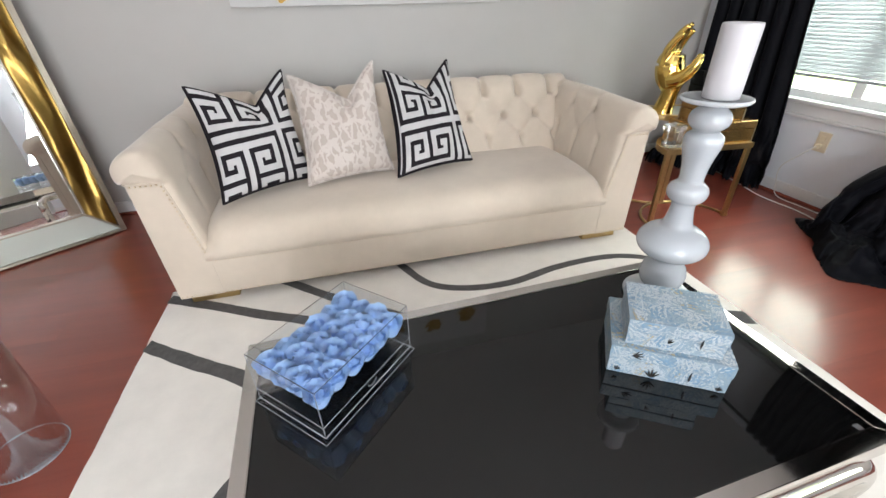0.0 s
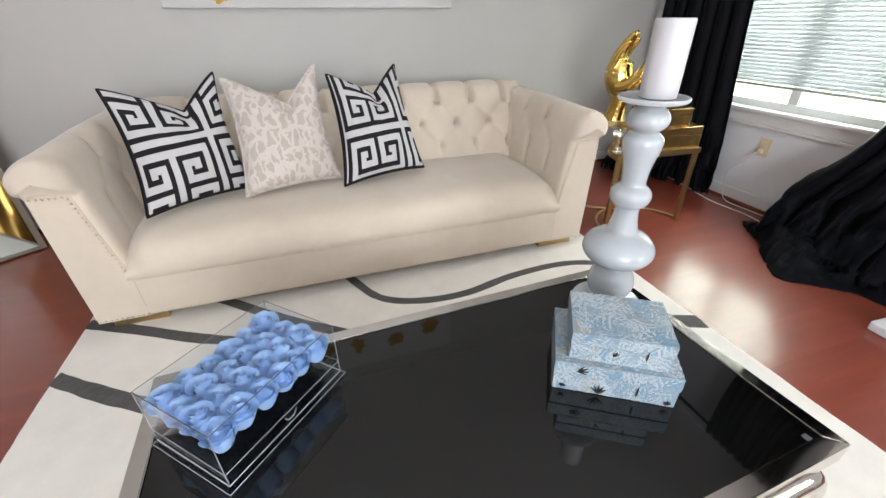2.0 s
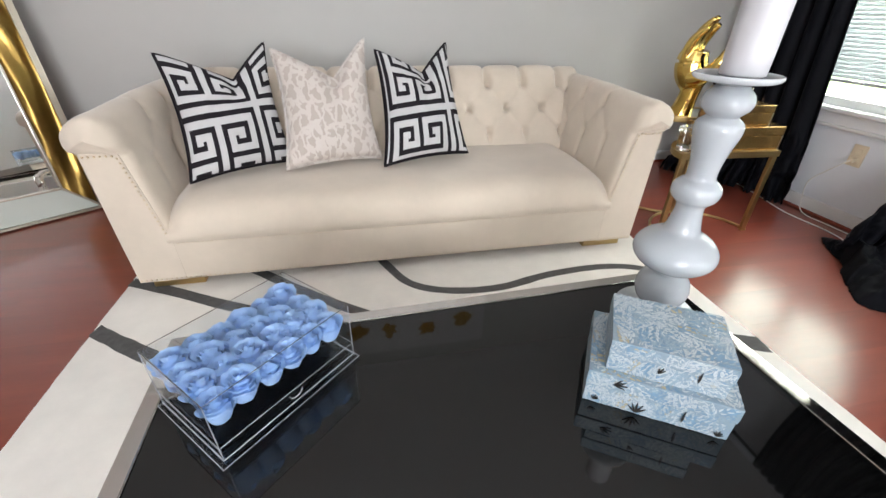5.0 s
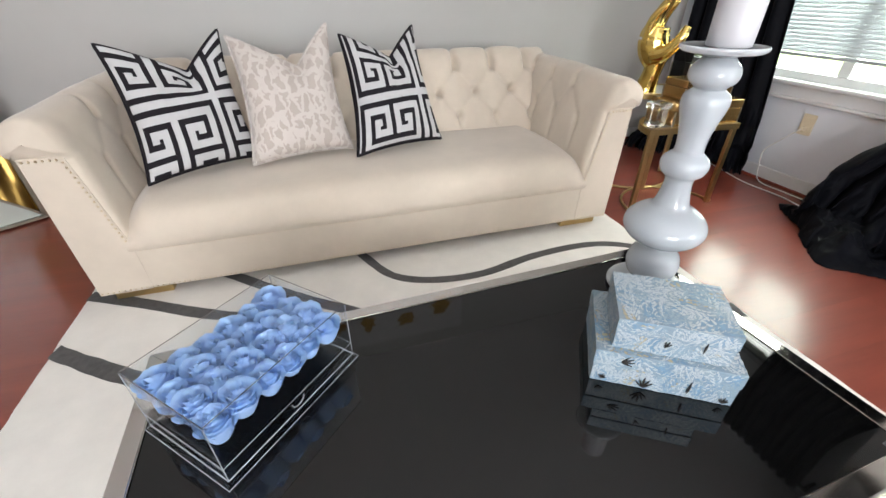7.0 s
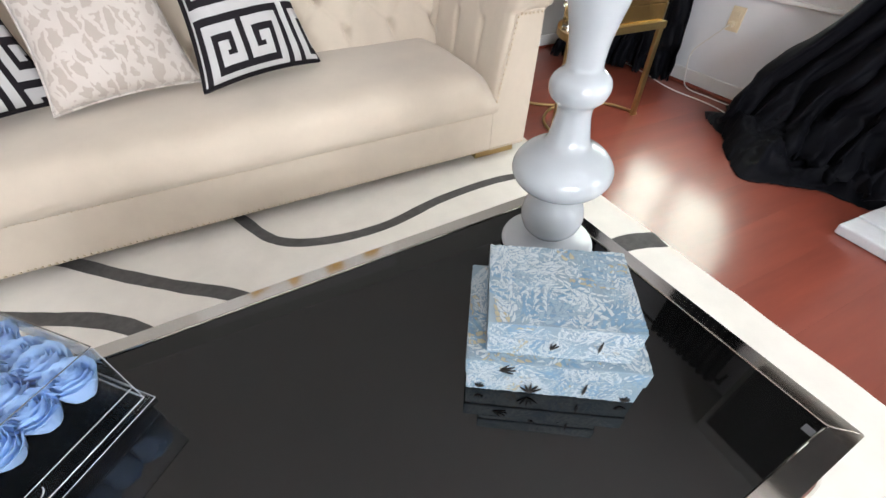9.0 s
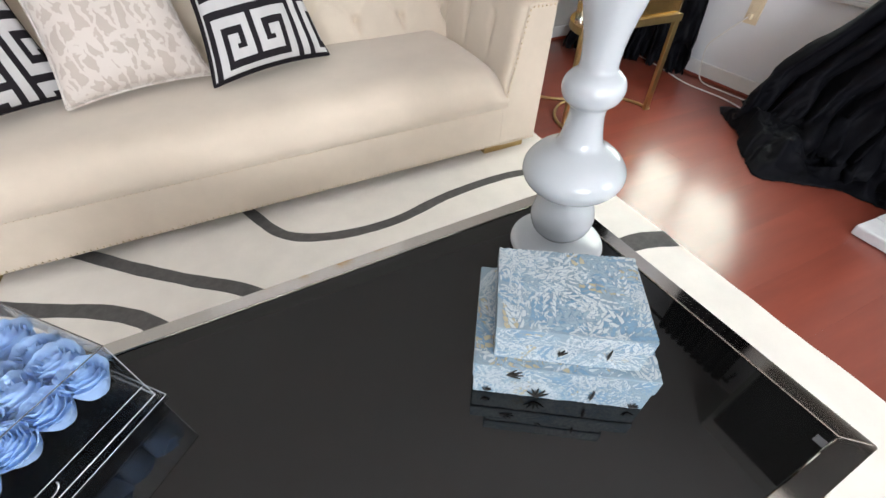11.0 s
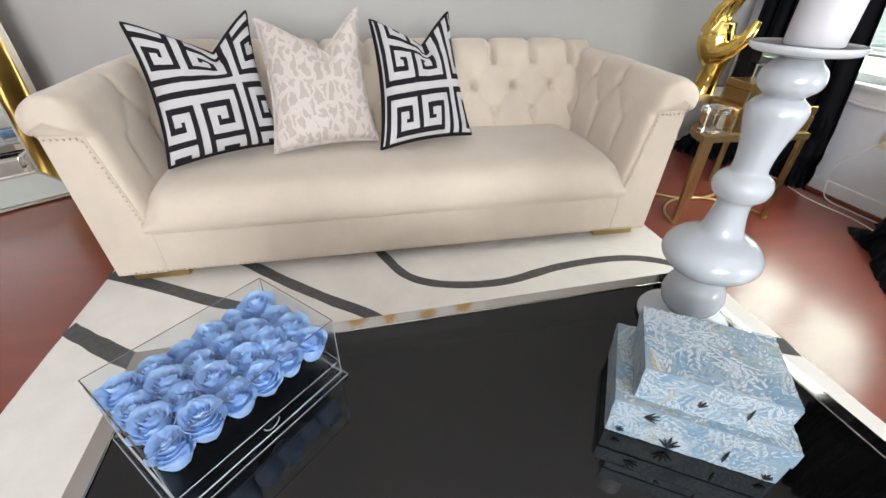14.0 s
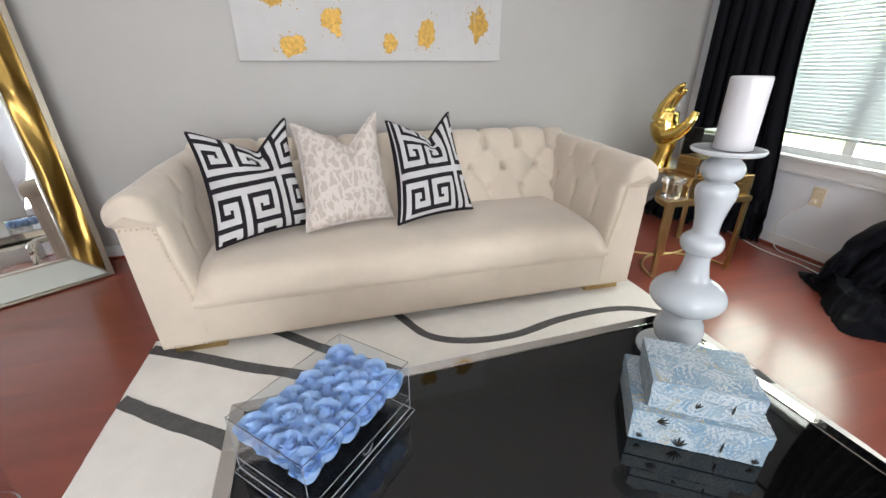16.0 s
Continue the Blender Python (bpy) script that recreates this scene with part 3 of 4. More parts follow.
nails((SX0 + 0.19, ny + 0.004, 0.234), (SX1 - 0.19, ny + 0.004, 0.234), 106)
nails((SX0 + 0.01, ny, 0.073), (SX1 - 0.01, ny, 0.073), 120)
for sx, sg in ((SX0, 1), (SX1, -1)):
    nails((sx + sg * 0.106, ny, 0.590), (sx + sg * 0.179, ny, 0.236), 20)
    nails((sx - sg * 0.004, ny - 0.001, 0.590), (sx + sg * 0.104, ny - 0.001, 0.590), 6)


# ---- cushions ----
def key_cell(i, j):
    """Greek key print, lines 4 wide and gaps 3 wide: 1 white, 0 black."""
    i, j = i % 53, j % 54
    if 46 <= i < 50 or j < 4:
        return 1
    if i >= 43 or j < 7 or j >= 51:
        return 0
    r = j - 7 if j < 31 else 50 - j
    c = min(i, 42 - i)
    return int(r >= 20 or c < 4 or (r < 4 and c < 20) or (16 <= c < 20 and r < 17) or (13 <= r < 17 and 7 <= c < 20) or (7 <= c < 11 and 7 <= r < 17) or (7 <= r < 11 and 7 <= c < 13))


def cushion(bl, br, tl, tr, thick, chop, label, cells=None, mat=None, turned=False, shift=(0, 0), seam=None):
    """A feather cushion stood on a corner edge, its top dented by a blow, with a piped seam."""
    bl, br, tl, tr = map(Vector, (bl, br, tl, tr))
    n = cells or 56
    nrm = (br - bl).cross(tl - bl).normalized()
    if nrm.y > 0:
        nrm = -nrm
    ax, up = (br - bl).normalized(), (tl - bl).normalized()

    def point(s, t, face):
        # pointed corners: the sides are drawn in
        ss, tt = 2 * s - 1, 2 * t - 1
        pull = 0.062
        s2 = 0.5 + 0.5 * ss * (1 - pull * 2 * (1 - tt * tt) * abs(ss))
        t2 = 0.5 + 0.5 * tt * (1 - pull * (1 - ss * ss) * (1.0 if tt < 0 else 0.5) * abs(tt))
        p = bl.lerp(br, s2).lerp(tl.lerp(tr, s2), t2)
        aside = (0.24 - ss) / 1.24 if ss < 0.24 else (ss - 0.24) / 0.76
        dent = chop * (1 - aside) ** 1.2 * smoothstep(0.45, 1.0, t) ** 1.2
        p = p - up * dent
        e = ((1 - ss * ss) * (1 - tt * tt))
        h = thick * max(e, 0) ** 0.38 * (1.12 - 0.24 * t)
        valley = math.exp(-((ss - 0.24 + 0.35 * (1 - t)) / 0.16) ** 2) * smoothstep(0.35, 0.95, t)
        h *= 1 - 0.62 * valley
        wr = 0.016 * noise.noise((s * 4 + shift[0] * 0.37, t * 4, 3.1 + thick * 9)) + 0.004 * noise.noise((s * 13, t * 9, 1.7 + shift[1] * 0.41)) + 0.007 * (1 - smoothstep(0.0, 0.3, t)) * noise.noise((s * 17 + t * 6, t * 5, 4.4)) + 0.005 * smoothstep(0.5, 0.9, t) * noise.noise((s * 11 - t * 8, t * 6, 8.2))
        return p + nrm * (face * h + (wr * max(e, 0) ** 0.5))

    bm = bmesh.new()
    sides = []
    for face in (1, -1):
        vs = [[None] * (n + 1) for _ in range(n + 1)]
        for a in range(n + 1):
            for b in range(n + 1):
                if face == -1 and (a in (0, n) or b in (0, n)):
                    vs[a][b] = sides[0][a][b]
                else:
                    vs[a][b] = bm.verts.new(point(a / n, b / n, face))
        sides.append(vs)
        for a in range(n):
            for b in range(n):
                f = bm.faces.new((vs[a][b], vs[a + 1][b], vs[a + 1][b + 1], vs[a][b + 1]))
                f.smooth = True
                if cells:
                    i, j = a + shift[0], b + shift[1]
                    edge = min(a, b, n - 1 - a, n - 1 - b)
                    f.material_index = 0 if edge < 1 else key_cell(j, i) if turned else key_cell(i, j)
    rim = [point(k / n, 0, 1) for k in range(n)] + [point(1, k / n, 1) for k in range(n)] + [point(1 - k / n, 1, 1) for k in range(n)] + [point(0, 1 - k / n, 1) for k in range(n)]
    c = thing("throw_cushion", bl.lerp(br, 0.5), label, "cushion", "cushions on the sofa")
    part("cover", bm, [KEYBLACK, KEYWHITE] if cells else mat, c, smooth=True)
    part("piping", tube(rim, 0.0042, 6, True), seam, c, smooth=True)
    return c


cushion((-0.435, 1.86, 0.425), (-0.06, 2.09, 0.425), (-0.494, 2.031, 0.883), (-0.117, 2.19, 0.910), 0.078, 0.125, "black and white Greek key cushion with a dented top", 67, None, True, (-46, 13), KEYBLACK)
cushion((-0.080, 1.965, 0.425), (0.345, 2.075, 0.425), (-0.100, 2.20, 0.885), (0.302, 2.22, 0.924), 0.085, 0.15, "champagne cut-velvet cushion with a dented top", None, DAMASK, False, (0, 0), DAMASK)
cushion((0.345, 1.945, 0.425), (0.768, 2.068, 0.431), (0.345, 2.19, 0.882), (0.684, 2.258, 0.907), 0.08, 0.12, "black and white Greek key cushion with piped edges", 67, None, False, (-5, -26), KEYBLACK)

# ---- coffee table ----
TOP = 0.376
ct = thing("coffee_table", (0.45, 0.64, 0.0125), "mirrored-edge coffee table with a black glass top on the rug", "coffee table")
TM = Matrix.Translation((0.440, 0.643, 0)) @ Matrix.Rotation(radians(2.3), 4, "Z")
TW, TD = 0.652, 0.352


def frame_side(a, b, w, ia, ib, z0, z1):
    """One mitred length of the frame; a, b outer corners, ia, ib inner ones."""
    bm = bmesh.new()
    v = [bm.verts.new(TM @ Vector((*p, z))) for z in (z0, z1) for p in (a, b, ib, ia)]
    for q in ((0, 1, 2, 3), (4, 5, 6, 7), (0, 1, 5, 4), (1, 2, 6, 5), (2, 3, 7, 6), (3, 0, 4, 7)):
        bm.faces.new([v[k] for k in q])
    bmesh.ops.recalc_face_normals(bm, faces=bm.faces)
    bmesh.ops.bevel(bm, geom=bm.edges[:], offset=0.0018, segments=2, affect="EDGES")
    return bm


cs = [(-TW, -TD), (TW, -TD), (TW, TD), (-TW, TD)]
ci = [(-TW + 0.033, -TD + 0.033), (TW - 0.033, -TD + 0.033), (TW - 0.033, TD - 0.033), (-TW + 0.033, TD - 0.033)]
for k in range(4):
    part("frame_side", frame_side(cs[k], cs[(k + 1) % 4], 0.033, ci[k], ci[(k + 1) % 4], TOP - 0.05, TOP + 0.003), CHROME, ct, "polished steel edge")
part("glass_top", box(-TW + 0.034, TW - 0.034, -TD + 0.034, TD - 0.034, TOP - 0.012, TOP, 0.0012, 2, TM), BLACKGLASS, ct, "black glass panel")
part("sticker", box(0.583, 0.598, -0.316, -0.302, TOP + 0.0002, TOP + 0.0010, 0.0003, 1, TM), STICKER, ct, "small pale square sticker")
for y in (-TD + 0.016, TD - 0.016):
    # sled base: a polished bar bent down at its ends
    path, r = [], 0.07
    xe = TW - 0.02
    for a in range(0, 91, 10):
        path.append((-xe + r - r * math.cos(radians(a)), TOP - 0.086 - r + r * math.sin(radians(a))))
    path += [(-p, z) for p, z in reversed(path)]
    path = [(-xe, 0.047)] + path + [(xe, 0.047)]
    part("base_bar", tube([TM @ Vector((x, y, z)) for x, z in path], 0.034, 20), CHROME, ct, "bent polished steel leg", smooth=True)

# ---- candle holder and candle ----
CX, CY = 0.954, 0.857
PROF = [(0.100, 0.0), (0.106, 0.005), (0.106, 0.011), (0.098, 0.017), (0.066, 0.024), (0.052, 0.03), (0.050, 0.036), (0.060, 0.045), (0.072, 0.058), (0.079, 0.078), (0.079, 0.092), (0.072, 0.112), (0.058, 0.126), (0.047, 0.134), (0.052, 0.142),
        (0.078, 0.153), (0.104, 0.167), (0.122, 0.186), (0.128, 0.205), (0.122, 0.222), (0.102, 0.240), (0.076, 0.252), (0.056, 0.262), (0.047, 0.276), (0.043, 0.294), (0.044, 0.306), (0.052, 0.313), (0.066, 0.322), (0.073, 0.337), (0.068, 0.351), (0.054, 0.361),
        (0.044, 0.368), (0.043, 0.385), (0.047, 0.41), (0.055, 0.435), (0.063, 0.456), (0.066, 0.472), (0.062, 0.486), (0.050, 0.495), (0.043, 0.500), (0.050, 0.506), (0.063, 0.516), (0.068, 0.530), (0.062, 0.545), (0.048, 0.555), (0.042, 0.561),
        (0.060, 0.565), (0.095, 0.568), (0.108, 0.572), (0.112, 0.577), (0.109, 0.581), (0.096, 0.579), (0.060, 0.577)]
ch = thing("candle_holder", (CX, CY, TOP + 0.001), "tall turned white glass candle holder on the coffee table", "candle holder")
HIGH = ((0.0, 0.0), (0.085, 0.079), (0.134, 0.128), (0.205, 0.184), (0.262, 0.240), (0.30, 0.297), (0.337, 0.336), (0.472, 0.470), (0.53, 0.522), (0.60, 0.592))


def settle(z):
    """Heights of the stacked glass pieces."""
    for (a, p), (b, q) in zip(HIGH, HIGH[1:]):
        if z <= b:
            return p + (q - p) * (z - a) / (b - a)
    return z


PROF = [(r, settle(z)) for r, z in PROF]
PROF = [(r * (0.90 if z < 0.03 else 0.78 if z < 0.14 else 0.72 if z < 0.27 else 0.68), z) for r, z in PROF]
# a round foot, one long blown stem, a dished plate
for nm, lb, a, b in (("foot", "flat round foot", 0, 6), ("stem", "blown stem of swelling bulbs and knops", 6, 45), ("drip_plate", "shallow dished plate", 45, len(PROF) - 1)):
    turned = [(p.x, p.y) for p in spline([(r, z, 0) for r, z in PROF[a:b + 1]], 3)]
    part(nm, lathe(turned, 64, (CX, CY, TOP + 0.001)), WHITEGLASS, ch, lb, smooth=True)
CX, CY = CX + 0.005, CY - 0.005
cp = [(r * 0.70, z) for r, z in [(0.050, 0.0), (0.0555, 0.002), (0.0562, 0.03), (0.0562, 0.148), (0.0550, 0.153), (0.050, 0.1545), (0.047, 0.152), (0.030, 0.149), (0.006, 0.148)]]
cd = thing("pillar_candle", (CX, CY, TOP + 0.571), "thick white unlit pillar candle on the glass plate", "candle")
part("wax", lathe(cp, 48, (CX, CY, TOP + 0.571)), WAX, cd, smooth=True)
part("wick", tube([(CX, CY, TOP + 0.7185), (CX + 0.001, CY, TOP + 0.721), (CX + 0.003, CY, TOP + 0.723)], 0.0011, 6), FOIL, cd)


# ---- gift boxes ----
def printed(owner, m, w, d, h, hl):
    """Botanical print: fronds of small blades in white, blue, grey-blue and ochre ink laid on each face."""
    inks = {INK_WHITE: [], INK_BLUE: [], INK_GREY: [], INK_OCHRE: [], INK_LINE: []}
    rnd = random.Random(int(w * 1000))
    faces = [(Vector((0, 0, h)), Vector((1, 0, 0)), Vector((0, 1, 0)), w, d, 1.0)]
    for sx, sy in ((0, -1), (-1, 0), (1, 0), (0, 1)):
        along = Vector((abs(sy), abs(sx), 0))
        for z0, z1, k in ((0.0005, h - hl - 0.0015, 0.0), (h - hl + 0.0005, h - 0.0005, 0.002)):
            out = Vector((sx * (w / 2 - 0.002 + k), sy * (d / 2 - 0.002 + k), (z0 + z1) / 2))
            faces.append((out, along, Vector((0, 0, 1)), (w if sy else d) - 0.006 + 2 * k, z1 - z0, 0.75))
    for origin, ex, ey, fw, fh, size in faces:
        up = ex.cross(ey)
        if origin.dot(up) < 0:
            up = -up
        count = int(fw * fh / (0.00023 * size * size)) + 4
        for k in range(count):
            cx, cy, turn = rnd.uniform(-fw / 2, fw / 2), rnd.uniform(-fh / 2, fh / 2), rnd.uniform(0, 6.283)
            pick = rnd.random()
            ink = INK_WHITE if pick < 0.55 else INK_BLUE if pick < 0.70 else INK_GREY if pick < 0.955 else INK_OCHRE
            long, bend = rnd.uniform(0.040, 0.066) * size, rnd.uniform(-9, 9)
            lift = 0.00025 + 0.000007 * k
            fat = rnd.choice((0.16, 0.20, 0.27)) if ink is not INK_OCHRE else 0.4
            pairs = rnd.randint(5, 8) if fat < 0.25 else rnd.randint(3, 5)
            stem = []
            for q in range(pairs + 1):
                t = q / pairs
                a = turn + bend * long * t
                stem.append((cx + long * t * math.cos(a) - long / 2 * math.cos(turn), cy + long * t * math.sin(a) - long / 2 * math.sin(turn), a))
            for q, (x, y, a) in enumerate(stem):
                reach = long * (0.40 - 0.16 * q / pairs) * rnd.uniform(0.85, 1.1)
                for side in (-1, 1):
                    b = a + side * (1.05 if q < pairs else 0.25)
                    for ink_now, thin, lower in ((INK_LINE, 1.0, 0.0), (ink, 0.80, 0.0000008)):
                        pts = []
                        for p, r in ((0.06, 0.02), (0.35, fat), (0.7, fat * 0.8), (1, 0), (0.7, -fat * 0.55), (0.35, -fat * 0.6)):
                            p = 0.5 + (p - 0.5) * (0.92 + 0.08 * (thin == 1.0))
                            c, r = b - side * 0.55 * p, r * thin
                            pts.append((x + reach * (p * math.cos(c) - r * side * math.sin(b)), y + reach * (p * math.sin(c) + r * side * math.cos(b))))
                        if abs(x) < fw / 2 and abs(y) < fh / 2:
                            pts = [(min(max(px, -fw / 2), fw / 2), min(max(py, -fh / 2), fh / 2)) for px, py in pts]
                            level = up * (lift + lower + 0.0000017 * (2 * q + (side + 1) // 2))
                            inks[ink_now].append([m @ (origin + ex * px + ey * py + level) for px, py in pts])
    for ink, blades in inks.items():
        me = bpy.data.meshes.new("leaf_print")
        me.from_pydata([p for bl in blades for p in bl], [], [list(range(6 * k, 6 * k + 6)) for k in range(len(blades))])
        me.materials.append(ink)
        tagged(part("leaf_print", me, ink, owner), kind="stuff")


def gift_box(name, c, ang, w, d, z0, h, label, lid=0.42):
    m = Matrix.Translation((*c, z0)) @ Matrix.Rotation(radians(ang), 4, "Z")
    b = thing(name, (*c, z0), label, "box", "stacked keepsake boxes")
    hl = h * lid
    part("body", box(-w / 2 + 0.002, w / 2 - 0.002, -d / 2 + 0.002, d / 2 - 0.002, 0, h - hl - 0.001, 0.0012, 2, m), PAPER, b)
    part("lid", box(-w / 2, w / 2, -d / 2, d / 2, h - hl, h, 0.0014, 2, m), PAPER, b)

    printed(b, m, w, d, h, hl)

    def sprig(x, z, s, blades, lean):
        bits = []
        for k in range(blades):
            a = lean + (k - (blades - 1) / 2) * 0.40
            L = s * (1 - 0.12 * abs(k - (blades - 1) / 2))
            bm = bmesh.new()
            pts = [(0, 0), (0.3, 0.17), (0.6, 0.16), (1, 0), (0.6, -0.16), (0.3, -0.17)]
            lo = [bm.verts.new(m @ Vector((x + L * (math.sin(a) * p + math.cos(a) * q * 0.36), -d / 2 - 0.0022, z + L * (math.cos(a) * p - math.sin(a) * q * 0.36)))) for p, q in pts]
            f = bm.faces.new(lo)
            g = bmesh.ops.extrude_face_region(bm, geom=[f])
            bmesh.ops.translate(bm, vec=(m.to_3x3() @ Vector((0, 0.0018, 0))), verts=[v for v in g["geom"] if isinstance(v, bmesh.types.BMVert)])
            bits.append(bm)
        part("foil_leaf", merge(*bits), FOIL, b, "dark foil leaf print")
    return b, sprig


_, sprig = gift_box("keepsake_box", (0.792, 0.6465), -32.5, 0.258, 0.190, TOP + 0.001, 0.083, "larger lidded box in pale blue leaf-printed paper")
sprig(-0.030, 0.006, 0.029, 5, 0.0)
sprig(0.047, 0.014, 0.030, 1, 0.05)
sprig(-0.080, 0.062, 0.026, 4, 1.25)
sprig(-0.108, 0.010, 0.014, 5, 0.3)
sprig(0.108, 0.006, 0.016, 5, 0.2)
_, sprig2 = gift_box("keepsake_box", (0.788, 0.641), -32.5, 0.205, 0.152, TOP + 0.085, 0.072, "smaller lidded box in pale blue leaf-printed paper")
sprig2(0.050, 0.024, 0.026, 1, 0.05)
sprig2(-0.014, 0.022, 0.017, 3, 0.4)

# ---- roses in an acrylic case ----
RC = Matrix.Translation((0.008, 0.803, TOP + 0.001)) @ Matrix.Rotation(radians(44.3), 4, "Z")
RW, RD, RH = 0.302, 0.206, 0.142
rb = thing("rose_case", (0.008, 0.803, TOP + 0.001), "clear acrylic flower case with a shallow drawer on black glass", "flower box")


def sheet(name, x0, x1, y0, y1, z0, z1, mat=ACRYLIC):
    p = part(name, box(x0, x1, y0, y1, z0, z1, 0.0004, 1, RC), mat, rb)
    p.visible_shadow = False
    return p


t = 0.003
sheet("base_plate", -RW / 2 - 0.008, RW / 2 + 0.008, -RD / 2 - 0.008, RD / 2 + 0.008, 0, 0.009)
sheet("side_wall", -RW / 2, RW / 2, -RD / 2, -RD / 2 + t, 0.0095, RH)
sheet("side_wall", -RW / 2, RW / 2, RD / 2 - t, RD / 2, 0.0095, RH)
sheet("end_wall", -RW / 2, -RW / 2 + t, -RD / 2 + t + 0.0005, RD / 2 - t - 0.0005, 0.0095, RH)
sheet("end_wall", RW / 2 - t, RW / 2, -RD / 2 + t + 0.0005, RD / 2 - t - 0.0005, 0.0095, RH)
sheet("top_panel", -RW / 2, RW / 2, -RD / 2, RD / 2, RH + 0.0005, RH + 0.0035)
sheet("shelf", -RW / 2 + 0.0035, RW / 2 - 0.0035, -RD / 2 + 0.0035, RD / 2 - 0.0035, 0.040, 0.043)


def edge_line(a, b, r=0.0007, mat=EDGE):
    part("edge", tube([RC @ Vector(a), RC @ Vector(b)], r, 4), mat, rb)


for sx in (-1, 1):
    for sy in (-1, 1):
        edge_line((sx * RW / 2, sy * RD / 2, 0.010), (sx * RW / 2, sy * RD / 2, RH), 0.0008)
for z, r, k in ((RH + 0.003, 0.0009, 0), (0.0415, 0.0007, 0), (0.010, 0.0011, 0), (0.001, 0.0007, 0.008)):
    x, y = RW / 2 + k, RD / 2 + k
    for a, b in (((-x, -y), (x, -y)), ((x, -y), (x, y)), ((x, y), (-x, y)), ((-x, y), (-x, -y))):
        edge_line((*a, z), (*b, z), r, EDGE_DARK if z > RH else EDGE)
part("finger_notch", tube([RC @ Vector((0.014 * math.cos(radians(a)), -RD / 2 - 0.001, 0.034 - 0.013 * math.sin(radians(a)))) for a in range(0, 181, 12)], 0.0009, 6), EDGE, rb)


def rose_mesh(seed):
    """A preserved rose: whorls of curled petals on a cup."""
    rnd = random.Random(seed)
    bits = [lathe([(0.004, -0.030), (0.013, -0.024), (0.019, -0.010), (0.0195, 0.002), (0.010, 0.010), (0.002, 0.012)], 14)]
    whorls = ((2, 0.001, 0.0032, 0.006, 0.0215, 0.0), (3, 0.003, 0.0058, 0.004, 0.0225, 0.0005), (3, 0.005, 0.0088, 0.002, 0.0228, 0.001), (4, 0.007, 0.0120, -0.003, 0.0225, 0.0018),
              (4, 0.009, 0.0155, -0.008, 0.0215, 0.0028), (5, 0.011, 0.0190, -0.014, 0.0195, 0.0040), (5, 0.013, 0.0222, -0.021, 0.0160, 0.0052), (5, 0.014, 0.0245, -0.026, 0.0090, 0.0050))
    for layer, (cnt, r0, r1, z0, z1, curl) in enumerate(whorls):
        a0 = rnd.random() * 6.28
        for k in range(cnt):
            ac = a0 + k * 6.283 / cnt + rnd.uniform(-0.2, 0.2)
            span = 6.283 / cnt * rnd.uniform(0.70, 0.86)
            hz, wave, out = z1 + rnd.uniform(-0.0025, 0.002), rnd.uniform(0, 6.28), rnd.uniform(0.6, 1.5)
            rows = []
            for j in range(8):
                tt = j / 7
                row = []
                for i in range(11):
                    s = i / 5 - 1
                    a = ac + s * span * (1 - 0.12 * tt * tt)
                    lip = max(0, tt - 0.62) / 0.38
                    r = r0 + (r1 - r0) * math.sin(min(1, tt * 1.1) * 1.57) + curl * out * lip * lip * (1 - 0.4 * s * s) - 0.0011 * s
                    z = z0 + (hz - z0) * tt * (1 - 0.16 * abs(s) ** 3 * tt) - curl * 0.55 * out * max(0, lip - 0.4)
                    r += 0.0009 * lip * math.sin(4.5 * s + wave) + 0.0004 * math.sin(9 * s + wave * 2) * tt
                    z += 0.0010 * lip * math.sin(6 * s + wave * 1.7) * (0.3 + layer / 8)
                    row.append((r * math.cos(a), r * math.sin(a), z))
                rows.append(row)
            bits.append(grid(rows))
    bm = merge(*bits)
    return finish("rose", bm, ROSE, True)


ROSES = [rose_mesh(k) for k in range(5)]
rnd = random.Random(4)
for i in range(6):
    for j in range(4):
        o = new("rose", ROSES[(i * 3 + j * 2) % 5])
        s = rnd.uniform(0.94, 1.10)
        o.matrix_basis = RC @ Matrix.Translation((-RW / 2 + 0.032 + i * (RW - 0.064) / 5 + rnd.uniform(-0.003, 0.003), -RD / 2 + 0.031 + j * (RD - 0.062) / 3 + rnd.uniform(-0.003, 0.003), 0.0515 + 0.048 * s + rnd.uniform(-0.002, 0.002))) @ Matrix.Rotation(rnd.random() * 6.28, 4, "Z") @ Matrix.Rotation(rnd.uniform(-0.14, 0.14), 4, "X") @ Matrix.Diagonal((s * 1.06, s * 1.06, s * 1.16, 1))
        tagged(o, "powder-blue preserved rose packed inside the acrylic case", "rose", "roses in the acrylic case")

# ---- canvas on the wall ----
art = thing("wall_canvas", (0.43, NORTH - 0.001, 1.17), "wide grey canvas with scattered gold leaf patches", "painting")
AX0, AX1, AZ0, AZ1 = -0.385, 1.235, 1.158, 2.44
part("canvas", box(AX0, AX1, NORTH - 0.036, NORTH - 0.002, AZ0, AZ1, 0.003), CANVAS, art)


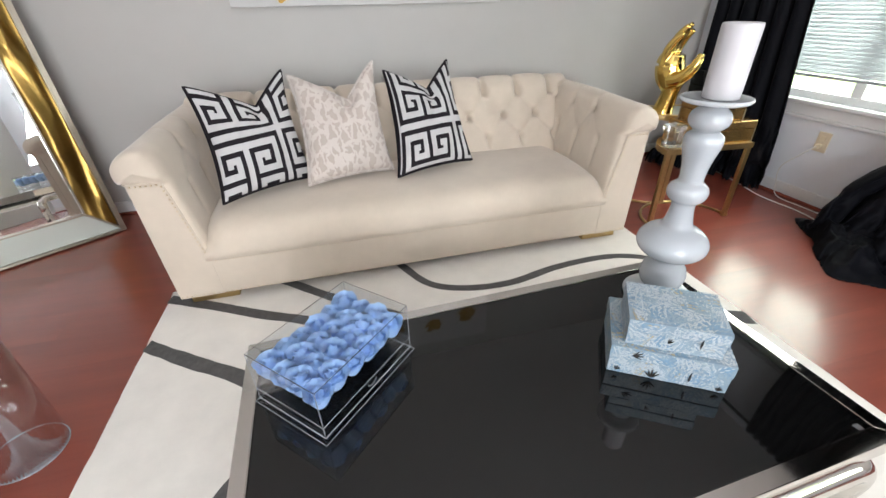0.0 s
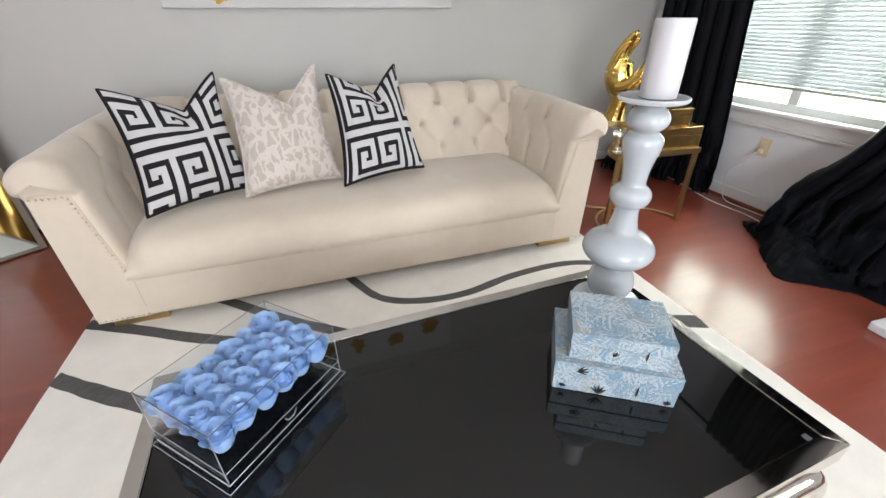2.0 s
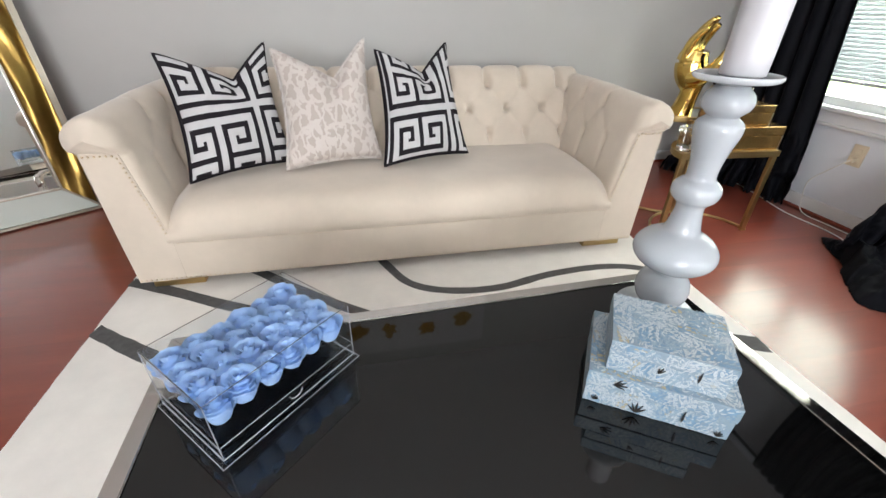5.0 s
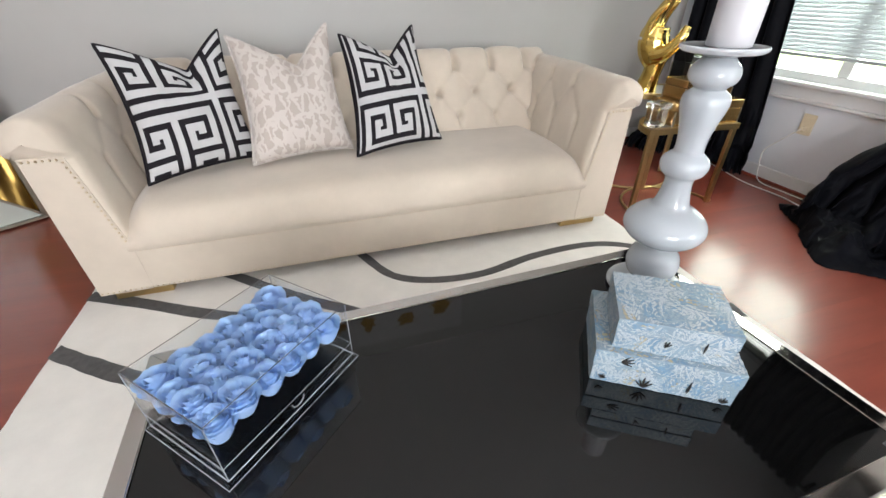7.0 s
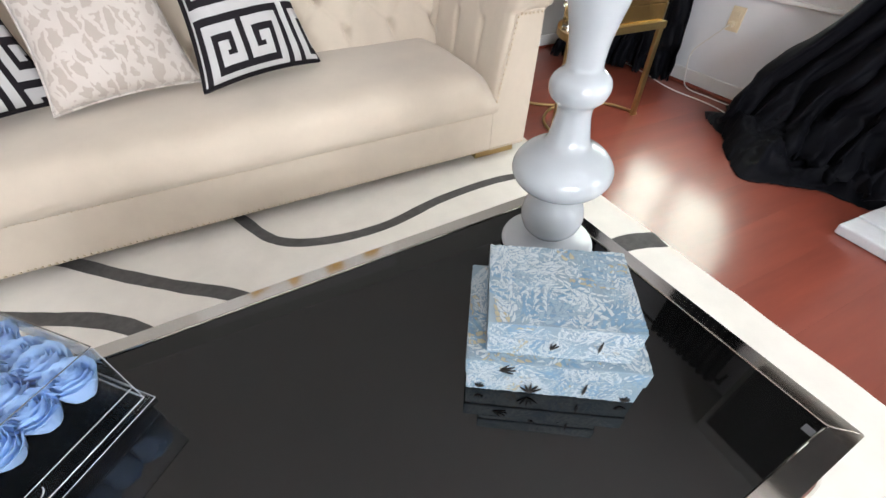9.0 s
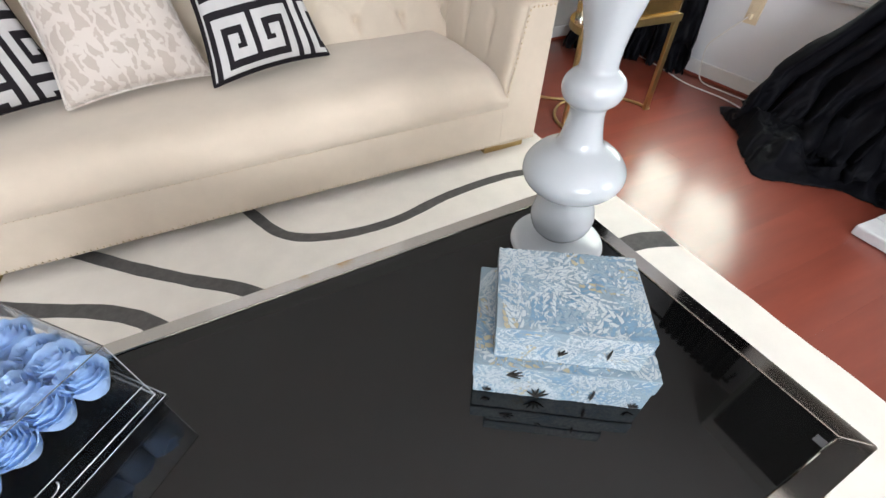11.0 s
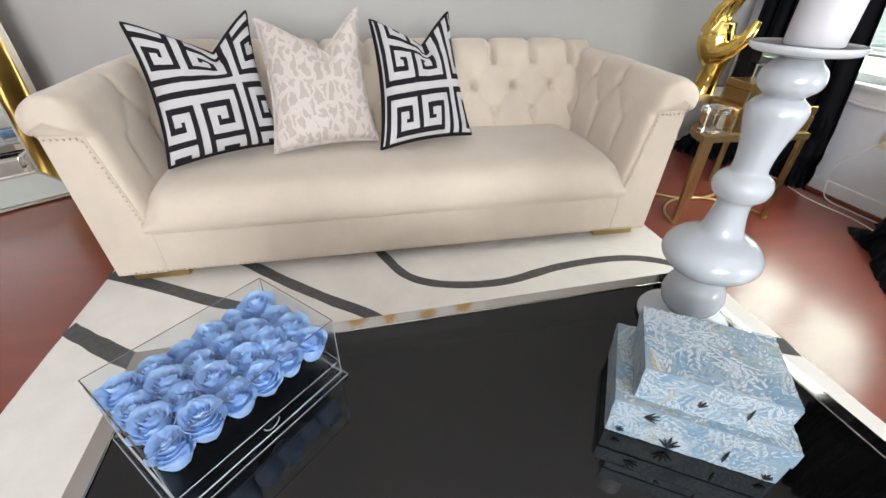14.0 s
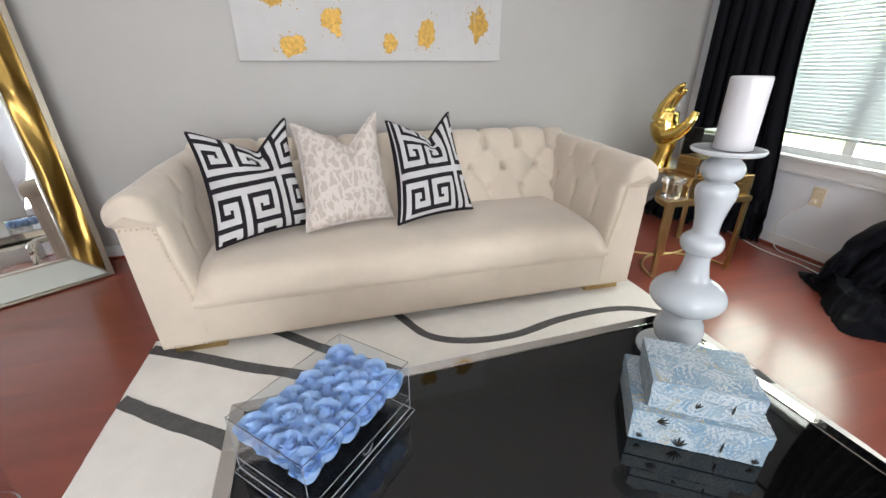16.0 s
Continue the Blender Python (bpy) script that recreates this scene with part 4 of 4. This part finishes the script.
def leaf_patch(x, z, w, h, seed):
    """A torn scrap of gold leaf with a ragged outline."""
    rnd = random.Random(int(seed * 10))
    bm = bmesh.new()
    specks = [(rnd.uniform(-0.75, 0.75) * w, rnd.uniform(-0.7, 0.7) * h, rnd.uniform(0.015, 0.075)) for _ in range(26)]
    for ox, oz, size in [(0, 0, 1.0)] + specks:
        n = 90 if size == 1.0 else 7
        vs = []
        for k in range(n):
            a = 2 * math.pi * k / n
            ca, sa = math.cos(a), math.sin(a)
            r = 1 + 0.5 * noise.noise((ca * 1.3 + seed, sa * 1.6, seed * 2.3)) + 0.26 * noise.noise((ca * 4 + seed, sa * 4, 4.0)) + 0.20 * noise.noise((ca * 15 + seed, sa * 15, 9.0))
            vs.append(bm.verts.new((x + ox + w / 2 * size * r * ca, NORTH - 0.0368, z + oz + h / 2 * size * r * sa)))
        g = bmesh.ops.extrude_face_region(bm, geom=[bm.faces.new(vs)])
        bmesh.ops.translate(bm, vec=(0, -0.0012, 0), verts=[v for v in g["geom"] if isinstance(v, bmesh.types.BMVert)])
    part("gold_patch", bm, LEAF, art, "torn gold leaf")


for k, (x, z, w, h) in enumerate(((-0.155, 1.50, 0.17, 0.11), (-0.085, 1.245, 0.145, 0.105), (0.165, 1.375, 0.115, 0.15), (0.50, 1.26, 0.085, 0.115), (0.735, 1.315, 0.115, 0.165), (1.075, 1.365, 0.12, 0.18), (0.03, 1.72, 0.15, 0.17), (0.40, 1.62, 0.12, 0.15), (0.85, 1.70, 0.14, 0.16), (0.62, 1.84, 0.12, 0.12), (1.08, 1.82, 0.10, 0.14), (0.09, 2.17, 0.17, 0.15), (0.36, 2.18, 0.13, 0.19), (0.70, 2.22, 0.15, 0.13), (1.03, 2.16, 0.14, 0.16))):
    leaf_patch(x, z, w, h, k * 3.7 + 1)
for k in range(14):
    x = 0.72 + 0.033 * k + 0.01 * math.sin(k * 5.0)
    part("paint_drip", tube([(x, NORTH - 0.037, 1.42 + 0.05 * math.sin(k * 2.3)), (x, NORTH - 0.037, 1.75)], 0.0022, 5), CANVAS, art)

# ---- standing mirror ----
mir = thing("floor_mirror", (-1.6, 2.45, 0), "tall floor mirror in a silver frame reflecting gold beside the sofa", "mirror")
MA = Vector((-1.268, 2.720, 0.003))
MD = Vector((-0.81, -0.588, 0)).normalized()
MN = Vector((-MD.y, MD.x, 0))
if MN.y > 0:
    MN = -MN
lean = radians(8.0)
MU = (Vector((0, 0, 1)) * math.cos(lean) - MN * math.sin(lean)).normalized()
MF = MD.cross(MU).normalized()
if MF.dot(MN) < 0:
    MF = -MF
MW, MH, MB = 1.0, 1.95, 0.155


def mp(u, v, d=0.0):
    """A point on the mirror: along, up, out."""
    return MA + MD * u + MU * v + MF * d


def slab(pts, d0, d1):
    """A plate with given outline on the mirror's plane, from depth d0 to d1; d1 may vary by corner."""
    bm = bmesh.new()
    lo = [bm.verts.new(mp(u, v, d0)) for u, v in pts]
    hi = [bm.verts.new(mp(u, v, d1[k] if isinstance(d1, (list, tuple)) else d1)) for k, (u, v) in enumerate(pts)]
    n = len(pts)
    bm.faces.new(lo)
    bm.faces.new(hi[::-1])
    for k in range(n):
        bm.faces.new((lo[k], lo[(k + 1) % n], hi[(k + 1) % n], hi[k]))
    return bm


part("backing", slab([(0, 0), (MW, 0), (MW, MH), (0, MH)], -0.03, 0.0), CHAMPAGNE, mir)
part("mirror_plate", slab([(MB, MB), (MW - MB, MB), (MW - MB, MH - MB), (MB, MH - MB)], 0.0005, 0.008), MIRROR, mir, "large plain mirror plate")
part("bottom_panel", slab([(0.014, 0.014), (MW - 0.014, 0.014), (MW - MB, MB - 0.01), (MB, MB - 0.01)], 0.0005, (0.012, 0.012, 0.03, 0.03)), PALEGLASS, mir, "pale bevelled glass panel")
part("top_panel", slab([(0.014, MH - 0.014), (MW - 0.014, MH - 0.014), (MW - MB, MH - MB + 0.01), (MB, MH - MB + 0.01)], 0.0005, (0.012, 0.012, 0.03, 0.03)), PALEGLASS, mir)
part("side_panel", slab([(MW - 0.014, 0.014), (MW - 0.014, MH - 0.014), (MW - MB + 0.01, MH - MB), (MW - MB + 0.01, MB)], 0.0005, (0.012, 0.012, 0.03, 0.03)), PALEGLASS, mir)
# the mirrored side bevel: its warped gold reflection is put into a rippled gold strip
rows = []
for k in range(121):
    s = k / 120
    row = []
    for j in range(15):
        w = j / 14
        u = 0.029 + w * (MB - 0.039)
        v0, v1 = 0.016 + w * (MB - 0.024), MH - 0.016 - w * (MB - 0.024)
        v = v0 + (v1 - v0) * s
        fold = 1 - min(1, 2.6 * abs(noise.noise((w * 0.9 + 1.1 * v, v * 2.1 - w * 1.3, 7.0))))
        ripple = 0.014 * math.sin(5.2 * v + 3.4 * w + 1.6 * math.sin(3 * v)) + 0.018 * fold + 0.006 * noise.noise((w * 3, v * 5, 2.0))
        row.append(mp(u, v, 0.016 + 0.012 * w + ripple * math.sin(math.pi * w) ** 0.7))
    rows.append(row)
part("gold_reflection_panel", grid(rows), GOLD_REFLECTION, mir, "bevelled mirror side panel, its gold reflection built as ripples", smooth=True)
for pts in (([(0, 0), (MW, 0), (MW, 0.013), (0, 0.013)]), ([(0, 0.0135), (0.028, 0.0135), (0.028, MH), (0, MH)]), ([(MW - 0.013, 0.0135), (MW, 0.0135), (MW, MH), (MW - 0.013, MH)]),
            ([(MB - 0.009, MB - 0.009), (MW - MB + 0.009, MB - 0.009), (MW - MB + 0.009, MB), (MB - 0.009, MB)]), ([(MB - 0.009, MB + 0.0005), (MB, MB + 0.0005), (MB, MH - MB), (MB - 0.009, MH - MB)]), ([(MW - MB, MB + 0.0005), (MW - MB + 0.009, MB + 0.0005), (MW - MB + 0.009, MH - MB), (MW - MB, MH - MB)])):
    part("moulding", slab(pts, 0.0005, 0.036), CHAMPAGNE, mir)
part("mitre_strip", slab([(0.008, 0.016), (0.016, 0.008), (MB, MB - 0.008), (MB - 0.008, MB)], 0.001, 0.038), CHAMPAGNE, mir)


# ---- side tables ----
def d_table(name, cx, cy, r, h, turn, label):
    """A brass table with a D-shaped glass top, three flat legs and a ring foot."""
    m = Matrix.Translation((cx, cy, 0)) @ Matrix.Rotation(radians(turn), 4, "Z")
    tb = thing(name, (cx, cy, 0), label, "side table", "nest of side tables")
    out = [(r * math.cos(radians(a)), r * math.sin(radians(a))) for a in range(0, 181, 9)]
    inn = [(x * (1 - 0.028 / r), max(0.028, y * (1 - 0.028 / r))) for x, y in out]
    bm = bmesh.new()
    n = len(out)
    rings = [[bm.verts.new(m @ Vector((x, y, z))) for x, y in pts] for pts, z in ((out, h), (inn, h), (inn, h - 0.03), (out, h - 0.03))]
    for a in range(4):
        for k in range(n):
            bm.faces.new((rings[a][k], rings[a][(k + 1) % n], rings[(a + 1) % 4][(k + 1) % n], rings[(a + 1) % 4][k]))
    part("top_frame", bm, BRASS, tb)
    bm = bmesh.new()
    f = bm.faces.new([bm.verts.new(m @ Vector((x * 0.995, y * 0.995 + 0.0006, h - 0.012))) for x, y in inn])
    g = bmesh.ops.extrude_face_region(bm, geom=[f])
    bmesh.ops.translate(bm, vec=(0, 0, 0.008), verts=[v for v in g["geom"] if isinstance(v, bmesh.types.BMVert)])
    part("glass_top", bm, PALEGLASS, tb, "pale mirrored glass top")
    for x, y in ((-r + 0.02, 0.012), (r - 0.02, 0.012), (0, r - 0.014)):
        part("leg", box(x - 0.013, x + 0.013, y - 0.010, y + 0.010, 0.0, h - 0.031, 0.0015, 2, m), BRASS, tb)
    part("foot_ring", tube([m @ Vector((x * 0.97, y * 0.97, 0.008)) for x, y in out], 0.0075, 8), BRASS, tb, smooth=True)
    return tb


d_table("side_table", 2.055, 1.80, 0.275, 0.455, -3, "low brass side table with glass top")
d_table("side_table", 2.13, 2.34, 0.30, 0.565, 168, "taller brass side table with glass top, against the wall")


def glass_box(name, x, y, ang, w, d, z, h, mat, label):
    m = Matrix.Translation((x, y, z)) @ Matrix.Rotation(radians(ang), 4, "Z")
    b = thing(name, (x, y, z), label, "box")
    part("body", box(-w / 2, w / 2, -d / 2, d / 2, 0, h * 0.62, 0.003, 2, m), mat, b)
    part("lid", box(-w / 2 - 0.002, w / 2 + 0.002, -d / 2 - 0.002, d / 2 + 0.002, h * 0.62 + 0.001, h, 0.004, 2, m), mat, b)
    for sx in (-1, 1):
        for sy in (-1, 1):
            part("edge_strip", box(sx * w / 2 - 0.003, sx * w / 2 + 0.003, sy * d / 2 - 0.003, sy * d / 2 + 0.003, 0, h * 0.61, 0.0, 2, m), CHAMPAGNE, b)


glass_box("jewellery_box", 2.13, 1.915, -3, 0.40, 0.19, 0.456, 0.115, BRONZE, "wide amber mirrored box on the brass table")
glass_box("jewellery_box", 2.115, 1.925, -3, 0.28, 0.15, 0.572, 0.095, BRONZE, "smaller amber mirrored box stacked on another")
glass_box("trinket_box", 2.30, 2.18, 5, 0.16, 0.12, 0.567, 0.22, BLACKGLASS, "black glass box with silver edges on the table")
ab = thing("acrylic_block", (1.835, 1.875, 0.456), "clear acrylic cube holder on the brass table", "acrylic holder")
_m = Matrix.Translation((1.842, 1.868, 0.4565)) @ Matrix.Rotation(radians(12), 4, "Z")
part("block", box(-0.04, 0.04, -0.034, 0.034, 0, 0.088, 0.004, 2, _m), BLOCK, ab)
part("cap", box(-0.048, 0.048, -0.040, 0.040, 0.0885, 0.118, 0.004, 2, _m), BLOCK, ab)


def palm_sculpture(x, y, z, ang, s):
    """A polished gold sculpture: wrist on a foot, cupped palm, fingers together, thumb apart."""
    bits = []

    def limb(pts, radii, n=14):
        p = spline([Vector(q) for q in pts], 6)
        rr = spline([Vector((q, 0, 0)) for q in radii], 6)
        bits.append(tube(p, [max(0.002, q.x) for q in rr], n))
    limb([(0.0, 0, 0), (0.005, 0, 0.03), (0.015, 0, 0.09), (0.02, 0, 0.15)], [0.056, 0.049, 0.043, 0.050])
    limb([(0.02, 0, 0.13), (-0.005, 0.0, 0.18), (-0.015, 0.0, 0.24), (-0.005, 0, 0.29)], [0.052, 0.068, 0.070, 0.054])
    limb([(0.03, 0, 0.16), (0.045, 0.0, 0.19), (0.05, 0.0, 0.21)], [0.045, 0.042, 0.02])
    for dy, L in ((-0.054, 0.125), (-0.019, 0.158), (0.017, 0.164), (0.051, 0.135)):
        limb([(-0.026, dy * 0.9, 0.235), (-0.020, dy, 0.255 + L * 0.35), (0.004, dy * 0.95, 0.255 + L * 0.72), (0.038, dy * 0.85, 0.255 + L)], [0.0225, 0.0215, 0.019, 0.0115], 12)
    limb([(0.02, -0.03, 0.165), (0.075, -0.045, 0.185), (0.12, -0.045, 0.235), (0.138, -0.035, 0.295)], [0.040, 0.033, 0.025, 0.015], 12)
    limb([(-0.01, -0.03, 0.16), (-0.02, -0.035, 0.20), (-0.022, -0.035, 0.25)], [0.03, 0.034, 0.022])
    limb([(-0.01, 0.03, 0.16), (-0.02, 0.035, 0.20), (-0.022, 0.035, 0.25)], [0.03, 0.034, 0.022])
    bm = merge(*bits)
    me = finish("palm_sculpture", bm, GOLD, True)
    ob = tagged(new("palm_sculpture", me), "polished gold open palm sculpture standing on the side table", "sculpture")
    ob.matrix_basis = Matrix.Translation((x, y, z)) @ Matrix.Rotation(radians(ang), 4, "Z") @ Matrix.Scale(s, 4)
    r = ob.modifiers.new("blend", "REMESH")
    r.mode, r.voxel_size, r.use_smooth_shade = "VOXEL", 0.0035, True
    sm = ob.modifiers.new("smooth", "SMOOTH")
    sm.iterations, sm.factor = 4, 0.5


palm_sculpture(2.0, 2.165, 0.5655, -67, 1.12)


# ---- curtains ----
def curtain(name, ys, x, ztop, folds, depth, flare, label, seed):
    """A black panel hung in deep folds; flare(t, s) gives how far its lower part swings out and along."""
    rows = []
    n, mz = 150, 70
    for k in range(n + 1):
        s = k / n
        row = []
        for j in range(mz + 1):
            t = j / mz
            z = ztop * (1 - t)
            dx, dy, dz = flare(t, s)
            ph = 2 * math.pi * folds * s + 0.7 * noise.noise((s * 5, t * 1.5, seed))
            amp = depth * (0.55 + 0.45 * t) * (1 + 0.35 * noise.noise((s * 8, t * 2, seed + 3)))
            cr = smoothstep(0.74, 1.0, t) * (0.05 * noise.noise((s * 13, t * 11, seed + 9)) + 0.028 * (1 - 2 * min(1, 2.4 * abs(noise.noise((s * 24, t * 19, seed + 5))))))
            row.append((x + dx + amp * math.sin(ph) + cr, ys[0] + (ys[1] - ys[0]) * s + dy + 0.3 * amp * math.cos(ph) + cr, max(0.004 + 0.004 * math.sin(ph) ** 2, z + dz + abs(cr) * 1.2)))
        rows.append(row)
    bm = grid(rows)
    c = thing(name, (x, (ys[0] + ys[1]) / 2, 0), label, "curtain", "black curtains at the window")
    ob = part("panel", bm, BLACKCLOTH, c, smooth=True)
    so = ob.modifiers.new("cloth", "SOLIDIFY")
    so.thickness = 0.003
    return c


curtain("curtain", (2.14, 2.80), EAST - 0.10, 2.47, 6, 0.032, lambda t, s: (-0.02 * smoothstep(0.8, 1, t) - 0.26 * smoothstep(0.88, 1, t) * smoothstep(0.3, 0.9, s), -0.12 * smoothstep(0.4, 1, t) * (1 - s), 0.0), "black velvet curtain hanging straight to the floor", 2.0)


def pooled(t, s):
    """The free edge swings out into the room and the hem heaps on the floor."""
    low = smoothstep(0.62, 0.99, t)
    heap = smoothstep(0.93, 1.0, t)
    gather = 0.44 * (1 - s) * (1 - smoothstep(0.15, 0.75, t))
    return (-0.20 * low * (0.6 + 0.4 * s) - 0.14 * heap * (0.6 + 0.4 * math.sin(4 * s)), (0.30 * low ** 1.6 - 0.17 * smoothstep(0.1, 0.72, t)) * s * s - 0.03 * heap + gather, 0.03 * heap * (0.6 + 0.5 * math.sin(23 * s)))


swept = curtain("curtain", (0.40, 1.38), EAST - 0.12, 2.47, 9, 0.030, pooled, "black velvet curtain swept aside with its hem heaped on the floor", 6.0)
rod = thing("curtain_rod", (EAST - 0.1, 1.6, 2.43), "black metal curtain rod above the window", "curtain rod")
part("rod", tube([(EAST - 0.10, 0.80, 2.43), (EAST - 0.10, 2.92, 2.43)], 0.013, 10), FOIL, rod, smooth=True)
for y in (0.82, 2.9):
    part("bracket", box(EAST - 0.11, EAST - 0.001, y - 0.01, y + 0.01, 2.415, 2.445, 0.002), FOIL, rod)

# heap of cloth at the foot of the swept curtain
HEM = spline([(0.50, 2.60, 0), (0.80, 2.48, 0), (0.92, 2.44, 0), (1.03, 2.33, 0), (1.13, 2.25, 0), (1.28, 2.36, 0), (1.40, 2.50, 0), (1.52, 2.58, 0), (1.66, 2.66, 0)], 8)


def front(y):
    return min(HEM, key=lambda p: abs(p.x - y)).y


rows = []
for k in range(131):
    u = k / 130
    row = []
    for j in range(81):
        v = j / 80
        y = 0.55 + 1.06 * u
        x = front(y) + (2.88 - front(y)) * v
        y += 0.03 * math.sin(9 * v)
        e = min(1, 5 * u) * min(1, 5 * (1 - u)) * min(1, 5 * v)
        wx, wy = x + 0.05 * noise.noise((x * 4, y * 4, 7.0)), y + 0.05 * noise.noise((x * 4, y * 4, 9.0))
        rg = 1 - min(1, 2.2 * abs(noise.noise((wx * 4.2, wy * 4.2, 1.0))))
        rg2 = 1 - min(1, 2.2 * abs(noise.noise((wx * 8.5 + 3, wy * 7, 4.0))))
        rg3 = 1 - min(1, 2.4 * abs(noise.noise((wx * 17 + 8, wy * 15, 2.0))))
        z = 0.004 + e * (0.014 + 0.062 * rg ** 1.6 + 0.040 * rg2 ** 1.3 + 0.016 * rg3 ** 1.3 + 0.09 * v * v)
        row.append((x + 0.03 * noise.noise((y * 7, 2.0, 1.0)) + 0.012 * noise.noise((y * 19, 5.0, 1.0)), y, z))
    rows.append(row)
heap = part("hem", grid(rows), BLACKCLOTH, swept, "crumpled hem heaped on the floor", smooth=True)
heap.modifiers.new("cloth", "SOLIDIFY").thickness = 0.003

# ---- outlet and cable ----
OY, OZ = 1.835, 0.385
ol = thing("wall_outlet", (EAST - 0.003, OY, OZ), "cream double wall socket with a plugged-in cable", "outlet")
part("plate", box(EAST - 0.009, EAST - 0.001, OY - 0.036, OY + 0.036, OZ - 0.058, OZ + 0.058, 0.002), CREAMPLASTIC, ol)
for z in (-0.022, 0.022):
    part("socket", box(EAST - 0.0125, EAST - 0.0095, OY - 0.017, OY + 0.017, OZ + z - 0.014, OZ + z + 0.014, 0.003), CREAMPLASTIC, ol)
part("plug", box(EAST - 0.04, EAST - 0.013, OY - 0.012, OY + 0.012, OZ - 0.034, OZ - 0.010, 0.004), CREAMPLASTIC, ol)
part("cable", tube(spline([(EAST - 0.04, OY, OZ - 0.022), (EAST - 0.07, OY + 0.06, OZ - 0.10), (EAST - 0.07, OY + 0.13, OZ - 0.19), (EAST - 0.075, OY + 0.12, 0.10), (EAST - 0.09, OY + 0.07, 0.02), (EAST - 0.07, OY - 0.08, 0.0045), (EAST - 0.06, OY - 0.3, 0.0045)], 8), 0.0035, 6), CABLE, ol, "white flex", smooth=True)
solid("cable", tube(spline([(EAST - 0.05, 2.5, 0.0045), (EAST - 0.10, 2.2, 0.0045), (EAST - 0.16, 1.95, 0.0045), (EAST - 0.15, 1.7, 0.0045), (EAST - 0.19, 1.5, 0.0045)], 8), 0.0035, 6), CABLE, "white flex lying along the skirting", "cable", smooth=True)

# ---- clear acrylic cylinder and painted brick hearth at the edges of the view ----
ACX, ACY, ACR = -0.968, 1.11, 0.102
st = thing("acrylic_stand", (ACX, ACY, 0), "clear acrylic cylinder stand on the red floor", "stand")
_o = part("drum", lathe([(ACR, 0.001), (ACR, 0.43), (ACR - 0.004, 0.43), (ACR - 0.004, 0.001)], 64, (ACX, ACY, 0)), ACRYLIC, st, smooth=True)
_o.visible_shadow = False
part("rim", tube([(ACX + (ACR - 0.002) * math.cos(a * math.pi / 32), ACY + (ACR - 0.002) * math.sin(a * math.pi / 32), 0.003) for a in range(64)], 0.0022, 6, True), EDGE, st, smooth=True)
_o = part("cover", lathe([(ACR, 0.4305), (ACR, 0.439), (0.001, 0.439), (0.001, 0.4305)], 64, (ACX, ACY, 0)), ACRYLIC, st)
_o.visible_shadow = False

HM = Matrix.Translation((2.222, 0.748, 0)) @ Matrix.Rotation(radians(-3), 4, "Z")
hearth = thing("hearth", (2.38, 0.1, 0), "white painted brick hearth slab on the red floor", "hearth", kind="structure")
part("mortar_bed", box(0.006, 0.335, -1.34, -0.006, 0.0, 0.030, 0.003, 1, HM), WALL_LOW, hearth)
rnd = random.Random(12)
for r in range(3):
    y0, first = 0.0, True
    while y0 > -1.33:
        ln = 0.205 if not (first and r % 2) else 0.105
        y1 = max(y0 - ln, -1.345)
        bk = box(r * 0.112, r * 0.112 + 0.106, y1 + 0.004, y0 - 0.003, 0.002, 0.040 + rnd.uniform(-0.002, 0.002), 0.006, 2)
        for v in bk.verts:
            v.co += 0.0025 * noise.noise_vector(v.co * 23)
        bk.transform(HM)
        part("brick", bk, BRICKPAINT, hearth)
        y0, first = y1, False

# ---- chimney breast and television over the hearth ----
solid("wall_chimney", box(2.56, EAST - 0.001, -0.60, 0.70, 0.0, CEIL - 0.002), WALL, "grey painted chimney breast", "wall", kind="structure")
tv = thing("television", (2.52, 0.1, 1.76), "flat black television on the chimney breast", "television")
part("screen", box(2.500, 2.506, -0.44, 0.655, 1.772, 2.418, 0.001, 1), BLACKGLASS, tv, "dark glossy screen")
part("casing", box(2.507, 2.545, -0.45, 0.665, 1.76, 2.43, 0.004), FOIL, tv)
part("wall_mount", box(2.5455, 2.559, -0.1, 0.3, 1.95, 2.25), FOIL, tv)

# ---- floor boards ----
fl = thing("floor", (0, 0, -0.02), "dark red stained wooden floor, scuffed and glossy", "floor", kind="structure")
part("subfloor", box(WEST - 0.15, EAST + 0.15, SOUTH - 0.15, NORTH + 0.15, -0.08, -0.022), FLOOR, fl)
BW, BL = 0.19, 1.9
BOARDS = {}
y, k = SOUTH, 0
while y < NORTH - 0.01:
    x = WEST - 0.1 - (k * 0.67) % BL
    while x < EAST:
        a, b, w = max(x, WEST - 0.1), min(x + BL, EAST + 0.1), min(BW, NORTH - y)
        key = (round(b - a, 3), round(w, 3))
        if b - a > 0.02:
            if key not in BOARDS:
                BOARDS[key] = finish("board", box(0, b - a - 0.0002, 0, w - 0.0002, -0.0215, 0.0), FLOOR)
            o = new("board", BOARDS[key])
            o.matrix_basis = Matrix.Translation((a, y, 0))
            adopt(o, fl)
        x += BL
    y += BW
    k += 1
